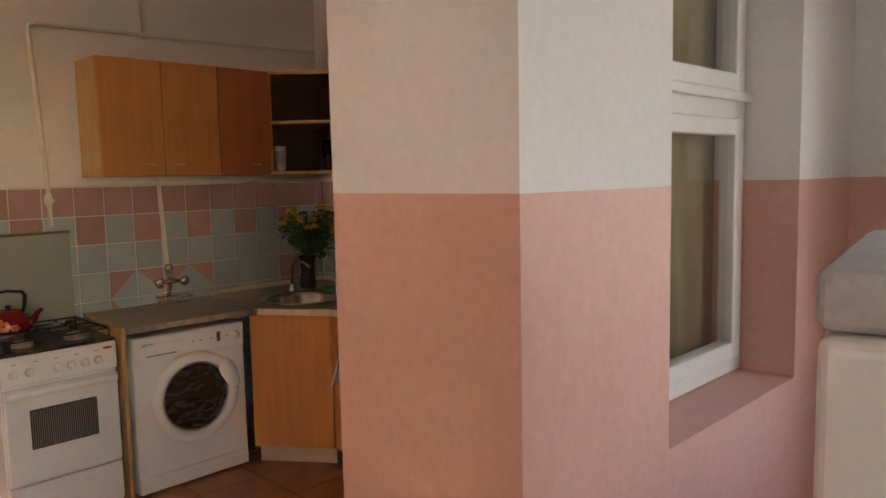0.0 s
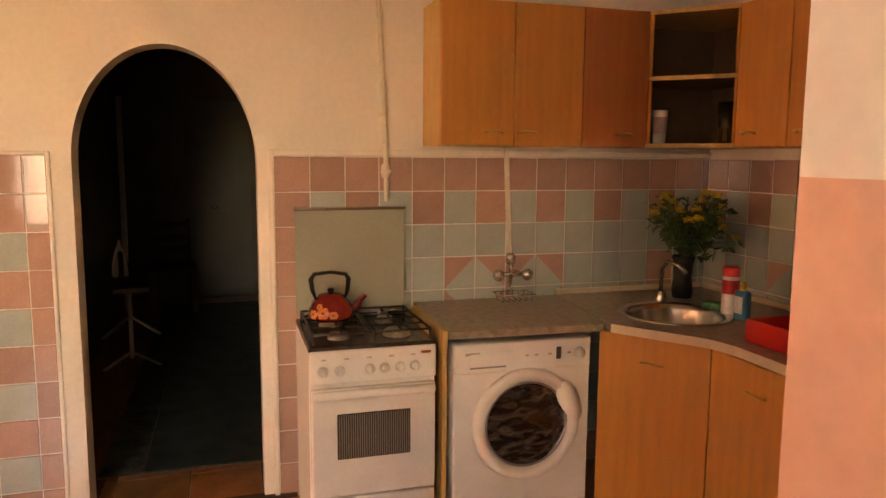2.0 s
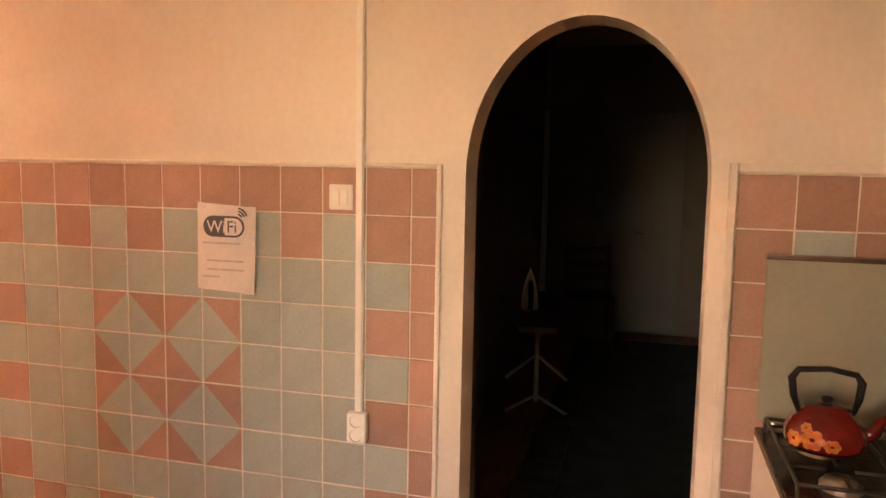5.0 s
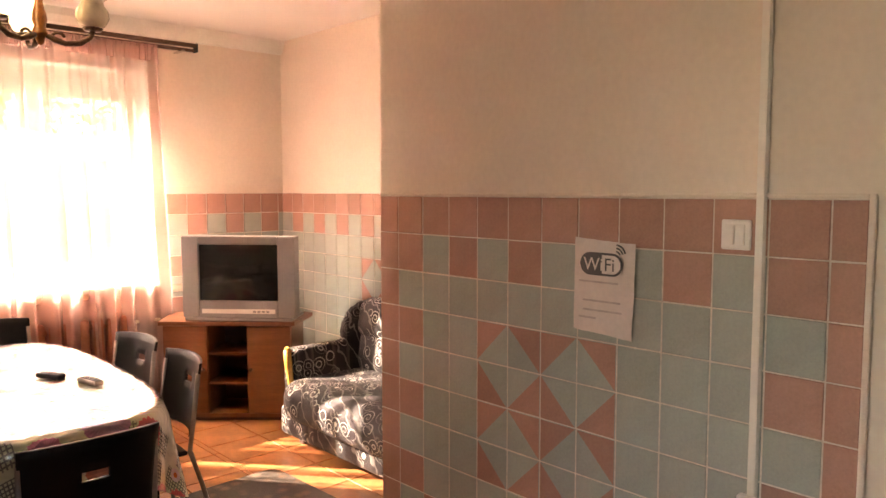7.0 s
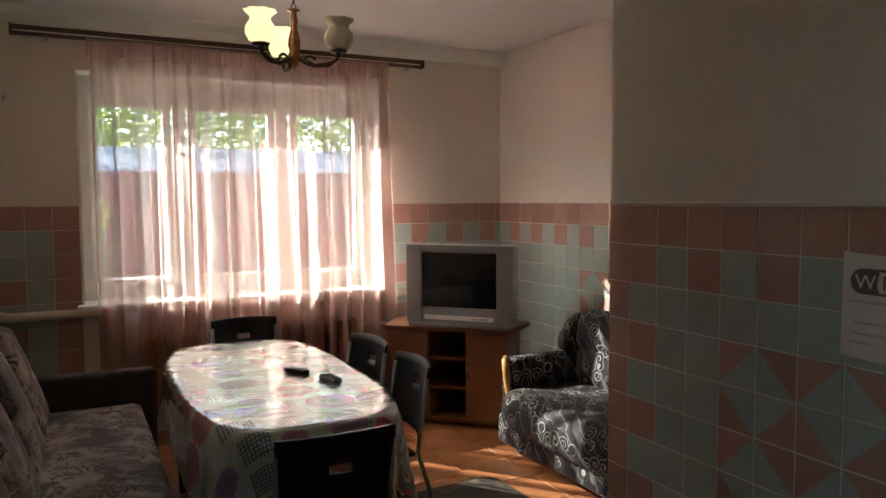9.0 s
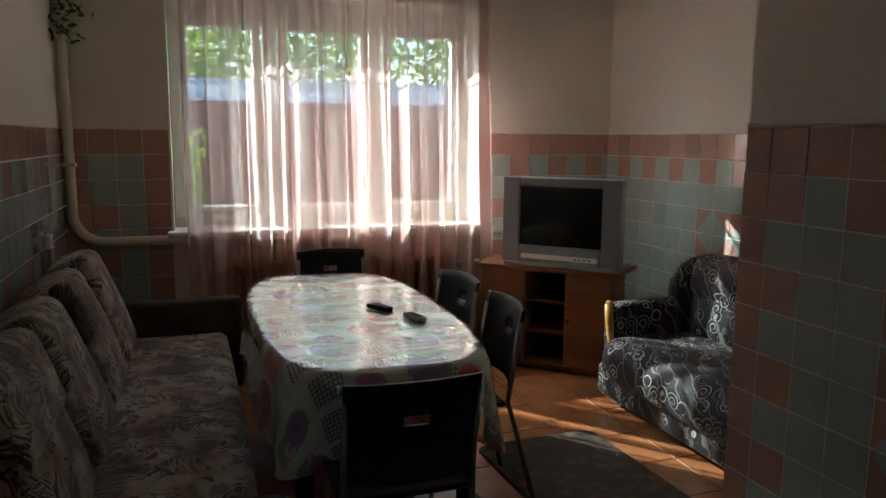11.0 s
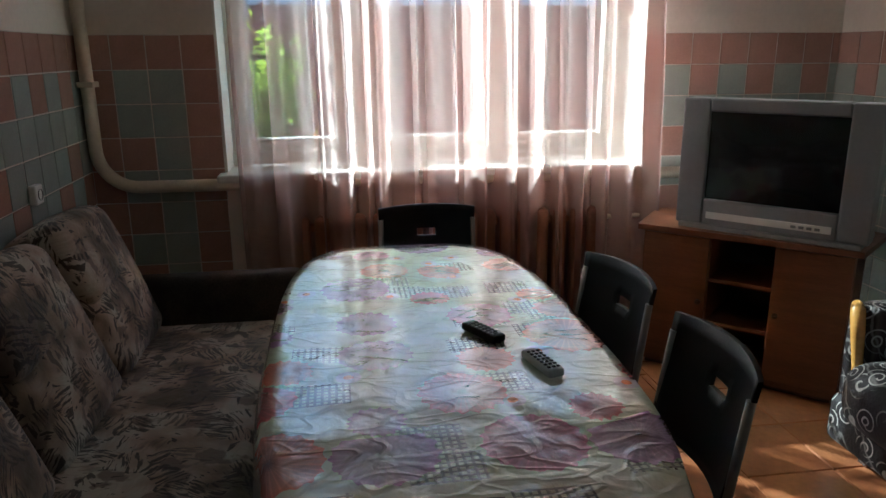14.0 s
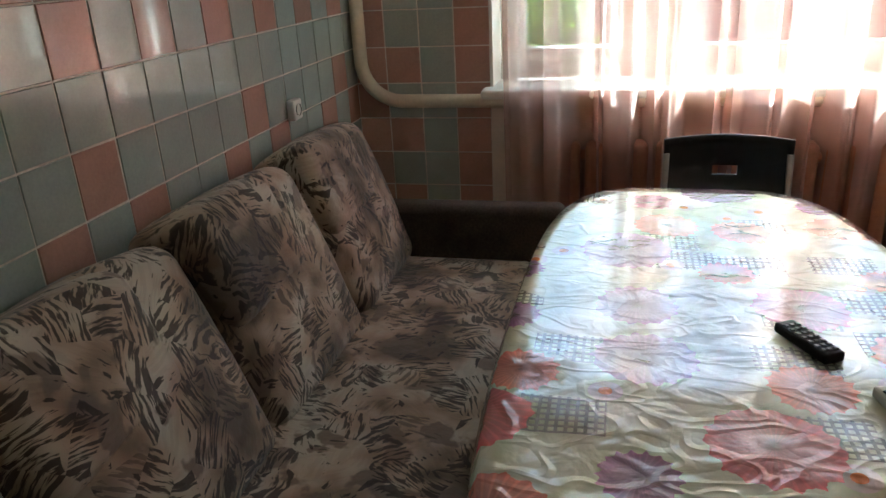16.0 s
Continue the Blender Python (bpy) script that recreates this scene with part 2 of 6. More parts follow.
def scroll_fabric():
    """Near-black velour with grey and silver scrolls."""
    m, t, b, co = node_mat("black_scroll_velour")
    v = mapped(t, co)
    vor = tex(t, "ShaderNodeTexVoronoi", v, Scale=11.5)
    sub = t.nodes.new("ShaderNodeVectorMath")
    sub.operation = "SUBTRACT"
    t.links.new(v, sub.inputs[0])
    t.links.new(vor.outputs["Position"], sub.inputs[1])
    sx = t.nodes.new("ShaderNodeSeparateXYZ")
    t.links.new(sub.outputs[0], sx.inputs[0])
    ang = calc(t, "ARCTAN2", calc(t, "ADD", sx.outputs[0], sx.outputs[2]), sx.outputs[1])
    spiral = calc(t, "SINE", calc(t, "ADD", calc(t, "MULTIPLY", vor.outputs["Distance"], 26.0), ang))
    line = ramp(t, spiral, [(0.60, (0, 0, 0)), (0.9, (0.8, 0.8, 0.8))])
    cut = ramp(t, vor.outputs["Distance"], [(0.50, (1, 1, 1)), (0.62, (0, 0, 0))])
    keep = ramp(t, tex(t, "ShaderNodeTexNoise", v, Scale=4.0, Detail=2.0).outputs["Fac"], [(0.42, (0, 0, 0)), (0.52, (1, 1, 1))])
    scroll = calc(t, "MULTIPLY", calc(t, "MULTIPLY", line, cut), keep)
    wave = tex(t, "ShaderNodeTexWave", mapped(t, co, (1, 1, 1), (0.4, 0.2, 0.6)), Scale=4.0, Distortion=9.0, Detail=3.0)
    vine = ramp(t, wave.outputs["Fac"], [(0.95, (0, 0, 0)), (0.995, (0.25, 0.25, 0.25))])
    band = ramp(t, tex(t, "ShaderNodeTexWave", mapped(t, co, (1, 1, 0), (0, 0, 0.3)), Scale=1.2, Distortion=4.0, Detail=2.0).outputs["Fac"], [(0.50, (0.014, 0.011, 0.012)), (0.60, (0.07, 0.062, 0.055)), (0.72, (0.05, 0.036, 0.042)), (0.85, (0.016, 0.012, 0.014))])
    col = blend(t, calc(t, "MAXIMUM", scroll, vine), band, (0.52, 0.50, 0.47))
    t.links.new(col, b.inputs["Base Color"])
    b.inputs["Roughness"].default_value = 0.65
    b.inputs["Sheen Weight"].default_value = 0.03
    b.inputs["Specular IOR Level"].default_value = 0.25
    bumped(t, b, tex(t, "ShaderNodeTexNoise", v, Scale=90.0, Detail=3.0).outputs["Fac"], 0.4, 0.006)
    return m


def flower_cloth():
    """Glossy oilcloth: pale green with large red, violet and orange flowers, gingham patches and creases."""
    m, t, b, co = node_mat("flowered_oilcloth")
    v = mapped(t, co)
    flat = mapped(t, co, (1, 1, 1), (0, 0, 0), "UV")
    wob = tex(t, "ShaderNodeTexNoise", v, Scale=60.0, Detail=2.0)
    vor = tex(t, "ShaderNodeTexVoronoi", flat, Scale=4.2, Randomness=0.7)
    vor.voronoi_dimensions = "2D"
    sub = t.nodes.new("ShaderNodeVectorMath")
    sub.operation = "SUBTRACT"
    t.links.new(flat, sub.inputs[0])
    t.links.new(vor.outputs["Position"], sub.inputs[1])
    sx = t.nodes.new("ShaderNodeSeparateXYZ")
    t.links.new(sub.outputs[0], sx.inputs[0])
    ang = calc(t, "ARCTAN2", sx.outputs[1], sx.outputs[0])
    petal = calc(t, "MULTIPLY", calc(t, "ABSOLUTE", calc(t, "SINE", calc(t, "MULTIPLY", ang, 9.0))), 0.035)
    d = calc(t, "ADD", vor.outputs["Distance"], calc(t, "ADD", petal, calc(t, "MULTIPLY", wob.outputs["Fac"], 0.08)))
    hue = t.nodes.new("ShaderNodeSeparateXYZ")
    t.links.new(vor.outputs["Color"], hue.inputs[0])
    flower = ramp(t, hue.outputs[0], [(0.0, (0.62, 0.10, 0.13)), (0.28, (0.33, 0.15, 0.38)), (0.5, (0.70, 0.20, 0.13)), (0.68, (0.55, 0.14, 0.30)), (0.86, (0.72, 0.30, 0.22))], "CONSTANT")
    size = calc(t, "ADD", calc(t, "MULTIPLY", hue.outputs[1], 0.26), 0.27)
    inside = calc(t, "LESS_THAN", d, size)
    heart = ramp(t, calc(t, "DIVIDE", d, size), [(0.18, (0.35, 0.27, 0.33)), (0.32, (0.75, 0.75, 0.75)), (0.8, (1, 1, 1)), (1.0, (1.25, 1.1, 1.1))])
    flower = blend(t, 1.0, flower, heart, "MULTIPLY")
    rays = ramp(t, calc(t, "SINE", calc(t, "MULTIPLY", ang, 34.0)), [(0.2, (0.75, 0.75, 0.75)), (0.9, (1.1, 1.1, 1.1))])
    flower = blend(t, 0.7, flower, rays, "MULTIPLY")
    ground = ramp(t, tex(t, "ShaderNodeTexNoise", v, Scale=6.0, Detail=3.0).outputs["Fac"], [(0.38, (0.60, 0.64, 0.46)), (0.6, (0.76, 0.78, 0.66))])
    gx = t.nodes.new("ShaderNodeSeparateXYZ")
    t.links.new(flat, gx.inputs[0])
    up = gx.outputs[1]
    lines = calc(t, "MAXIMUM", calc(t, "GREATER_THAN", calc(t, "SINE", calc(t, "MULTIPLY", gx.outputs[0], 420.0)), 0.35), calc(t, "GREATER_THAN", calc(t, "SINE", calc(t, "MULTIPLY", up, 420.0)), 0.35))
    cellp = tex(t, "ShaderNodeTexVoronoi", mapped(t, co, (1.0, 1.4, 1.0), (0, 0, 0), "UV"), Scale=5.2, Randomness=0.8)
    cellp.distance, cellp.voronoi_dimensions = "CHEBYCHEV", "2D"
    hp = t.nodes.new("ShaderNodeSeparateXYZ")
    t.links.new(cellp.outputs["Color"], hp.inputs[0])
    patch = calc(t, "MULTIPLY", calc(t, "LESS_THAN", cellp.outputs["Distance"], 0.36), calc(t, "GREATER_THAN", hp.outputs[0], 0.5))
    ground = blend(t, calc(t, "MULTIPLY", calc(t, "MULTIPLY", lines, patch), 0.8), ground, (0.10, 0.09, 0.11))
    vor2 = tex(t, "ShaderNodeTexVoronoi", mapped(t, co, (1, 1, 1), (0, 0, 1.0), "UV"), Scale=7.0, Randomness=0.9)
    vor2.voronoi_dimensions = "2D"
    s2 = t.nodes.new("ShaderNodeSeparateXYZ")
    t.links.new(vor2.outputs["Color"], s2.inputs[0])
    daisy = calc(t, "MULTIPLY", calc(t, "LESS_THAN", vor2.outputs["Distance"], 0.2), calc(t, "GREATER_THAN", s2.outputs[0], 0.6))
    dcol = blend(t, calc(t, "LESS_THAN", vor2.outputs["Distance"], 0.08), (0.70, 0.62, 0.66), (0.75, 0.22, 0.06))
    ground = blend(t, daisy, ground, dcol)
    flower = blend(t, 0.1, flower, (0.75, 0.72, 0.68))
    t.links.new(blend(t, inside, ground, flower), b.inputs["Base Color"])
    b.inputs["Roughness"].default_value = 0.20
    b.inputs["Specular IOR Level"].default_value = 0.75
    b.inputs["Coat Weight"].default_value, b.inputs["Coat Roughness"].default_value = 1.0, 0.14
    b.inputs["Coat IOR"].default_value = 1.8
    def ridge(scale, turn, squash, wide):
        n = tex(t, "ShaderNodeTexNoise", mapped(t, co, (1.0, squash, 1.0), (0, 0, turn)), Scale=scale, Detail=1.5, Distortion=0.5)
        return calc(t, "MINIMUM", calc(t, "MULTIPLY", calc(t, "ABSOLUTE", calc(t, "SUBTRACT", n.outputs["Fac"], 0.5)), wide), 1.0)
    soft = tex(t, "ShaderNodeTexNoise", v, Scale=16.0, Detail=3.0, Distortion=0.6)
    height = calc(t, "ADD", calc(t, "MULTIPLY", soft.outputs["Fac"], 0.40), calc(t, "MULTIPLY", calc(t, "ADD", ridge(4.5, 0.5, 1.9, 22.0), ridge(8.5, -0.4, 1.6, 13.0)), -0.22))
    bumped(t, b, height, 0.75, 0.014)
    return m


def sheer_fabric():
    """Dusty pink voile: light passes between its threads and is spread by them."""
    m, t, b, co = node_mat("pink_voile")
    out = t.nodes["Material Output"]
    clear = t.nodes.new("ShaderNodeBsdfTransparent")
    clear.inputs[0].default_value = (0.96, 0.91, 0.90, 1)
    thin = t.nodes.new("ShaderNodeBsdfTranslucent")
    thin.inputs[0].default_value = (0.90, 0.70, 0.65, 1)
    front = t.nodes.new("ShaderNodeBsdfDiffuse")
    weave = tex(t, "ShaderNodeTexNoise", mapped(t, co, (30, 30, 3)), Scale=2.0, Detail=2.0)
    t.links.new(ramp(t, weave.outputs["Fac"], [(0.3, (0.40, 0.21, 0.19)), (0.7, (0.50, 0.28, 0.25))]), front.inputs[0])
    a, c = t.nodes.new("ShaderNodeMixShader"), t.nodes.new("ShaderNodeMixShader")
    a.inputs[0].default_value, c.inputs[0].default_value = 0.82, 0.56
    t.links.new(front.outputs[0], a.inputs[1])
    t.links.new(thin.outputs[0], a.inputs[2])
    t.links.new(a.outputs[0], c.inputs[1])
    t.links.new(clear.outputs[0], c.inputs[2])
    t.links.new(c.outputs[0], out.inputs[0])
    return m


def leaf_mat():
    """Garden leaves that let some sunlight through."""
    m, t, b, co = node_mat("garden_leaves")
    shade = tex(t, "ShaderNodeTexNoise", mapped(t, co), Scale=1.6, Detail=3.0)
    col = ramp(t, shade.outputs["Fac"], [(0.35, (0.10, 0.17, 0.03)), (0.65, (0.24, 0.33, 0.06))])
    t.links.new(col, b.inputs["Base Color"])
    b.inputs["Roughness"].default_value = 0.5
    thin, mix = t.nodes.new("ShaderNodeBsdfTranslucent"), t.nodes.new("ShaderNodeMixShader")
    t.links.new(blend(t, 1.0, col, (2.2, 2.0, 1.2), "MULTIPLY"), thin.inputs[0])
    mix.inputs[0].default_value = 0.5
    t.links.new(b.outputs[0], mix.inputs[1])
    t.links.new(thin.outputs[0], mix.inputs[2])
    t.links.new(mix.outputs[0], t.nodes["Material Output"].inputs[0])
    return m


def glass_mat(name, tint=(1, 1, 1), rough=0.0):
    m, t, b, co = node_mat(name)
    b.inputs["Base Color"].default_value = (*tint, 1)
    b.inputs["Transmission Weight"].default_value, b.inputs["Roughness"].default_value, b.inputs["IOR"].default_value = 1.0, rough, 1.45
    return m


def lit_shade(name, colour, power):
    m, t, b, co = node_mat(name)
    b.inputs["Base Color"].default_value = (0.8, 0.75, 0.6, 1)
    b.inputs["Roughness"].default_value = 0.25
    b.inputs["Emission Color"].default_value, b.inputs["Emission Strength"].default_value = (*colour, 1), power
    return m


BRUSH, SCROLL, CLOTH, VOILE = brush_fabric(), scroll_fabric(), flower_cloth(), sheer_fabric()
GLASS = glass_mat("window_glass")
SMOKED = glass_mat("smoked_glass", (0.6, 0.6, 0.6))
LIT = lit_shade("lit_frosted_glass", (1.0, 0.74, 0.36), 0.32)
UNLIT = material("frosted_glass", (0.80, 0.74, 0.60), 0.2, vary=0.05, scale=20, bump=0.05, coat=0.3)

# ---- mesh helpers ----


def part(name, bm, mat, parent=None, label=""):
    me = bpy.data.meshes.new(name)
    bm.normal_update()
    bm.to_mesh(me)
    bm.free()
    for mm in mat if isinstance(mat, (list, tuple)) else [mat]:
        me.materials.append(mm)
    ob = new(name, me)
    if parent:
        ob.parent = parent
    if label:
        ob["label"] = label
    return ob


def empty(name, m, label, category, group="", kind=""):
    ob = new(name)
    ob.matrix_world = m
    return tagged(ob, label, category, group, kind)


def smooth(ob, on=True):
    for p in ob.data.polygons:
        p.use_smooth = on
    return ob


def add_box(bm, lo, hi, bevel=0.0, seg=2, m=None):
    r = bmesh.ops.create_cube(bm, size=1.0)
    vs = r["verts"]
    c = [(a + b) / 2 for a, b in zip(lo, hi)]
    s = [abs(b - a) for a, b in zip(lo, hi)]
    bmesh.ops.scale(bm, vec=s, verts=vs)
    bmesh.ops.translate(bm, vec=c, verts=vs)
    if bevel:
        es = list({e for v in vs for e in v.link_edges})
        r = bmesh.ops.bevel(bm, geom=es, offset=bevel, segments=seg, affect="EDGES", profile=0.5)
        vs = list({v for f in r["faces"] for v in f.verts} | {v for v in vs if v.is_valid})
    if m is not None:
        bmesh.ops.transform(bm, matrix=m, verts=vs)
    return vs


def box(lo, hi, bevel=0.0, seg=2, m=None):
    bm = bmesh.new()
    add_box(bm, lo, hi, bevel, seg, m)
    return bm


def boxes(items, bevel=0.0):
    bm = bmesh.new()
    for lo, hi in items:
        add_box(bm, lo, hi, bevel)
    return bm


def add_tube(bm, pts, r, n=10, caps=True):
    """A round tube along points; r: a radius or one for each point."""
    pts = [Vector(p) for p in pts]
    rings, prev = [], None
    for i, p in enumerate(pts):
        d = (pts[min(i + 1, len(pts) - 1)] - pts[max(i - 1, 0)]).normalized()
        if prev is None:
            prev = d.orthogonal().normalized()
        a = (prev - d * prev.dot(d)).normalized()
        prev = a
        c = d.cross(a)
        rr = r[i] if isinstance(r, (list, tuple)) else r
        rings.append([bm.verts.new(p + rr * (math.cos(k * math.tau / n) * a + math.sin(k * math.tau / n) * c)) for k in range(n)])
    for q, w in zip(rings, rings[1:]):
        for k in range(n):
            bm.faces.new((q[k], q[(k + 1) % n], w[(k + 1) % n], w[k])).smooth = True
    if caps:
        bm.faces.new(rings[0][::-1])
        bm.faces.new(rings[-1])


def tube(pts, r, n=10):
    bm = bmesh.new()
    add_tube(bm, pts, r, n)
    return bm


def add_lathe(bm, profile, n=24, m=None, flute=0.0, lobes=8):
    """Turns (radius, height) pairs round z; flute: waves in the last ring."""
    rings = []
    for i, (r, z) in enumerate(profile):
        ring = []
        for k in range(n):
            a = k * math.tau / n
            rr = max(r, 1e-4) * (1 + (flute * math.cos(lobes * a) if i >= len(profile) - 2 else 0))
            v = Vector((rr * math.cos(a), rr * math.sin(a), z))
            ring.append(bm.verts.new(m @ v if m is not None else v))
        rings.append(ring)
    for q, w in zip(rings, rings[1:]):
        for k in range(n):
            bm.faces.new((q[k], q[(k + 1) % n], w[(k + 1) % n], w[k])).smooth = True
    return rings


def lathe(profile, n=24, m=None, flute=0.0, lobes=8):
    bm = bmesh.new()
    add_lathe(bm, profile, n, m, flute, lobes)
    return bm


def prism(outline, z0, z1, axis="z", holes=None):
    """A solid from an outline in a plane, between two heights along an axis."""
    def put(a, b, h):
        return {"z": (a, b, h), "x": (h, a, b), "y": (a, h, b)}[axis]
    bm = bmesh.new()
    lo = [bm.verts.new(put(a, b, z0)) for a, b in outline]
    hi = [bm.verts.new(put(a, b, z1)) for a, b in outline]
    bm.faces.new(lo[::-1])
    bm.faces.new(hi)
    for i in range(len(outline)):
        j = (i + 1) % len(outline)
        bm.faces.new((lo[i], lo[j], hi[j], hi[i]))
    bmesh.ops.recalc_face_normals(bm, faces=bm.faces)
    return bm


def arc(cx, cy, r, a0, a1, n=8):
    return [(cx + r * math.cos(radians(a0 + (a1 - a0) * i / n)), cy + r * math.sin(radians(a0 + (a1 - a0) * i / n))) for i in range(n + 1)]


# ---- the structure ----
P, TOP = 0.1525, 1.525
WIN_Y, LEFT_X, ALC_X, END_Y, CEIL = 3.38, -2.533, 1.178, -4.35, 2.73
PIL_A, PIL_B, PIL_Y = -3.243, -2.711, -2.427
HALL_X, HALL_END, BACK_Y = -5.4, HALL_END_Y, 0.6
RETURN_Y, ARCH_W = 0.578, 0.155


def structure(name, bm, mat, label, category="wall"):
    return tagged(part(name, bm, mat), label, category, kind="structure")


# wall with the arch
_arch = [(-2.107, 0.0)] + [(-1.75 - 0.357 * math.cos(a), 1.50 + 0.472 * math.sin(a)) for a in [i * math.pi / 28 for i in range(29)]] + [(-1.393, 0.0)]
wall_main = structure("wall_east", prism([(END_Y - 0.2, 0.0)] + _arch + [(RETURN_Y, 0.0), (RETURN_Y, CEIL), (END_Y - 0.2, CEIL)], 0.004, ARCH_W, "x"), PLASTER, "cream plastered wall with an arched doorway and tiled dado")
wall_return = structure("wall_return", box((ARCH_W, RETURN_Y - 0.18, 0), (ALC_X + 0.25, RETURN_Y, CEIL)), PLASTER, "plastered return wall beside the sofa alcove")
wall_alcove = structure("wall_alcove", box((ALC_X + 0.004, RETURN_Y, 0), (ALC_X + 0.25, WIN_Y + 0.45, CEIL)), PLASTER, "plastered alcove wall above a tiled dado")
WX0, WX1, WZ0, WZ1 = -1.937, 0.10, 0.86, 2.39
wall_window = structure("wall_north", boxes([((LEFT_X - 0.3, WIN_Y + 0.004, 0), (WX0, WIN_Y + 0.45, CEIL)), ((WX1, WIN_Y + 0.004, 0), (ALC_X + 0.004, WIN_Y + 0.45, CEIL)), ((WX0, WIN_Y + 0.004, 0), (WX1, WIN_Y + 0.45, WZ0)), ((WX0, WIN_Y + 0.004, WZ1), (WX1, WIN_Y + 0.45, CEIL))]), PLASTER, "plastered window wall above a tiled dado")
wall_left = structure("wall_west", box((LEFT_X - 0.3, -0.5, 0), (LEFT_X - 0.004, WIN_Y + 0.004, CEIL)), PLASTER, "plastered wall behind the beige sofa, tiled below")
wall_kend = structure("wall_kitchen_end", box((PIL_A, END_Y - 0.2, 0), (0.004, END_Y, CEIL)), PLASTER, "plastered kitchen end wall with a tiled backsplash")
# thick partition with the inner window
IY0, IY1, IZ0, IZ1 = -3.78, -2.97, 0.897, 2.55


def two_tone(name, items, label):
    """A wall in blocks: pink gloss paint up to the dado line, white plaster above."""
    low, high = [], []
    for (x0, y0, z0), (x1, y1, z1) in items:
        if z0 < 1.512:
            low.append(((x0, y0, z0), (x1, y1, min(z1, 1.512))))
        if z1 > 1.512:
            high.append(((x0, y0, max(z0, 1.512)), (x1, y1, z1)))
    root = structure(name, boxes(high), WHITEWALL, label)
    part("painted_dado", boxes(low), PINKPAINT, root, "salmon pink painted dado")
    return root


wall_pillar = two_tone("wall_partition", [((PIL_A, IY1, 0), (PIL_B, PIL_Y, CEIL)), ((PIL_A, END_Y, 0), (PIL_B, IY0, CEIL)), ((PIL_A, IY0, 0), (PIL_B, IY1, IZ0)), ((PIL_A, IY0, IZ1), (PIL_B, IY1, CEIL))], "thick white and salmon pink painted partition with an inner window")
# the opening is added for the end fill lamp, unseen beside the curtain
wall_hend = two_tone("wall_hall_end", [((HALL_X, HALL_END - 0.2, 0), (-5.06, HALL_END, CEIL)), ((-4.04, HALL_END - 0.2, 0), (PIL_A, HALL_END, CEIL)), ((-5.06, HALL_END - 0.2, 0), (-4.04, HALL_END, 0.94)), ((-5.06, HALL_END - 0.2, 2.36), (-4.04, HALL_END, CEIL))], "white and pink painted hall end wall with an added unseen opening")
wall_hleft = two_tone("wall_hall_west", [((HALL_X - 0.2, HALL_END, 0), (HALL_X, -1.14, CEIL)), ((HALL_X - 0.2, 0.44, 0), (HALL_X, BACK_Y, CEIL)), ((HALL_X - 0.2, -1.14, 0), (HALL_X, 0.44, 0.87)), ((HALL_X - 0.2, -1.14, 2.43), (HALL_X, 0.44, CEIL))], "white and pink painted hall wall with a window opening")
# wall and slab added out of view to block direct sun into the hall
wall_sun_block = structure("wall_sun_block", box((HALL_X - 3.0, 0.65, -0.1), (HALL_X - 0.204, 0.85, CEIL)), PLASTER, "unseen wall added to keep sun off the hall opening")
sun_block_ceiling = structure("sun_block_ceiling", box((HALL_X - 3.0, -4.3, CEIL + 0.004), (HALL_X - 0.204, 0.85, CEIL + 0.12)), PLASTER, "unseen slab added overhead to keep sun out of the hall", "ceiling")
wall_hback = two_tone("wall_hall_north", [((HALL_X, BACK_Y, 0), (LEFT_X - 0.3, BACK_Y + 0.2, CEIL))], "white and pink painted hall wall")
wall_dark = structure("wall_dark_room", boxes([((5.0, -4.5, 0), (5.2, 1.2, CEIL)), ((ARCH_W, -4.7, 0), (5.2, -4.5, CEIL)), ((ALC_X + 0.25, RETURN_Y - 0.18, 0), (5.0, RETURN_Y, CEIL)), ((0.55, -1.0, 0), (4.45, -0.88, CEIL)), ((ARCH_W, -1.32, 0), (0.55, -1.20, CEIL))]), SHADEDWALL, "walls behind the arch, colour darkened for the unlit room")
ceiling = structure("ceiling", box((HALL_X - 0.2, END_Y - 0.35, CEIL), (5.2, WIN_Y + 0.45, CEIL + 0.2)), CEILING, "white painted ceiling", "ceiling")
cornice = structure("trim_cornice", prism([(WIN_Y + 0.004, CEIL - 0.10), (WIN_Y - 0.03, CEIL - 0.095), (WIN_Y - 0.06, CEIL - 0.05), (WIN_Y - 0.075, CEIL - 0.001), (WIN_Y + 0.004, CEIL - 0.001)], LEFT_X, ALC_X, "x"), WHITEGLOSS, "coved white cornice above the window", "trim")
floor = structure("floor", box((HALL_X - 0.2, END_Y - 0.35, -0.12), (0.42, WIN_Y + 0.2, -0.006)), FLOORGROUT, "floor of orange-brown ceramic tiles", "floor")
floor_alcove = structure("floor_alcove", box((0.42, RETURN_Y - 0.1, -0.12), (ALC_X + 0.1, WIN_Y + 0.2, -0.006)), FLOORGROUT, "alcove floor of orange-brown ceramic tiles", "floor")
floor_dark = structure("floor_dark_room", box((0.424, -4.7, -0.12), (5.2, RETURN_Y - 0.1, 0.0)), PARQUET, "reddish wooden floor of the unlit room", "floor")
threshold = structure("trim_threshold", box((-0.03, -2.25, 0.0), (0.03, -1.30, 0.014), 0.004), DARKWOOD, "worn dark wooden threshold strip at the arch", "trim")
trim_edge = structure("trim_plaster_edge", boxes([((-0.016, -2.174, 0), (0.004, -2.152, TOP + 0.03)), ((-0.016, END_Y, TOP + 0.003), (0.004, -2.174, TOP + 0.03)), ((-0.010, -1.303, TOP + 0.003), (0.004, RETURN_Y, TOP + 0.014)), ((-0.010, -1.320, 0), (0.004, -1.303, TOP + 0.014))], 0.005), PLASTER, "raised plaster edge round the tiled dado", "trim")

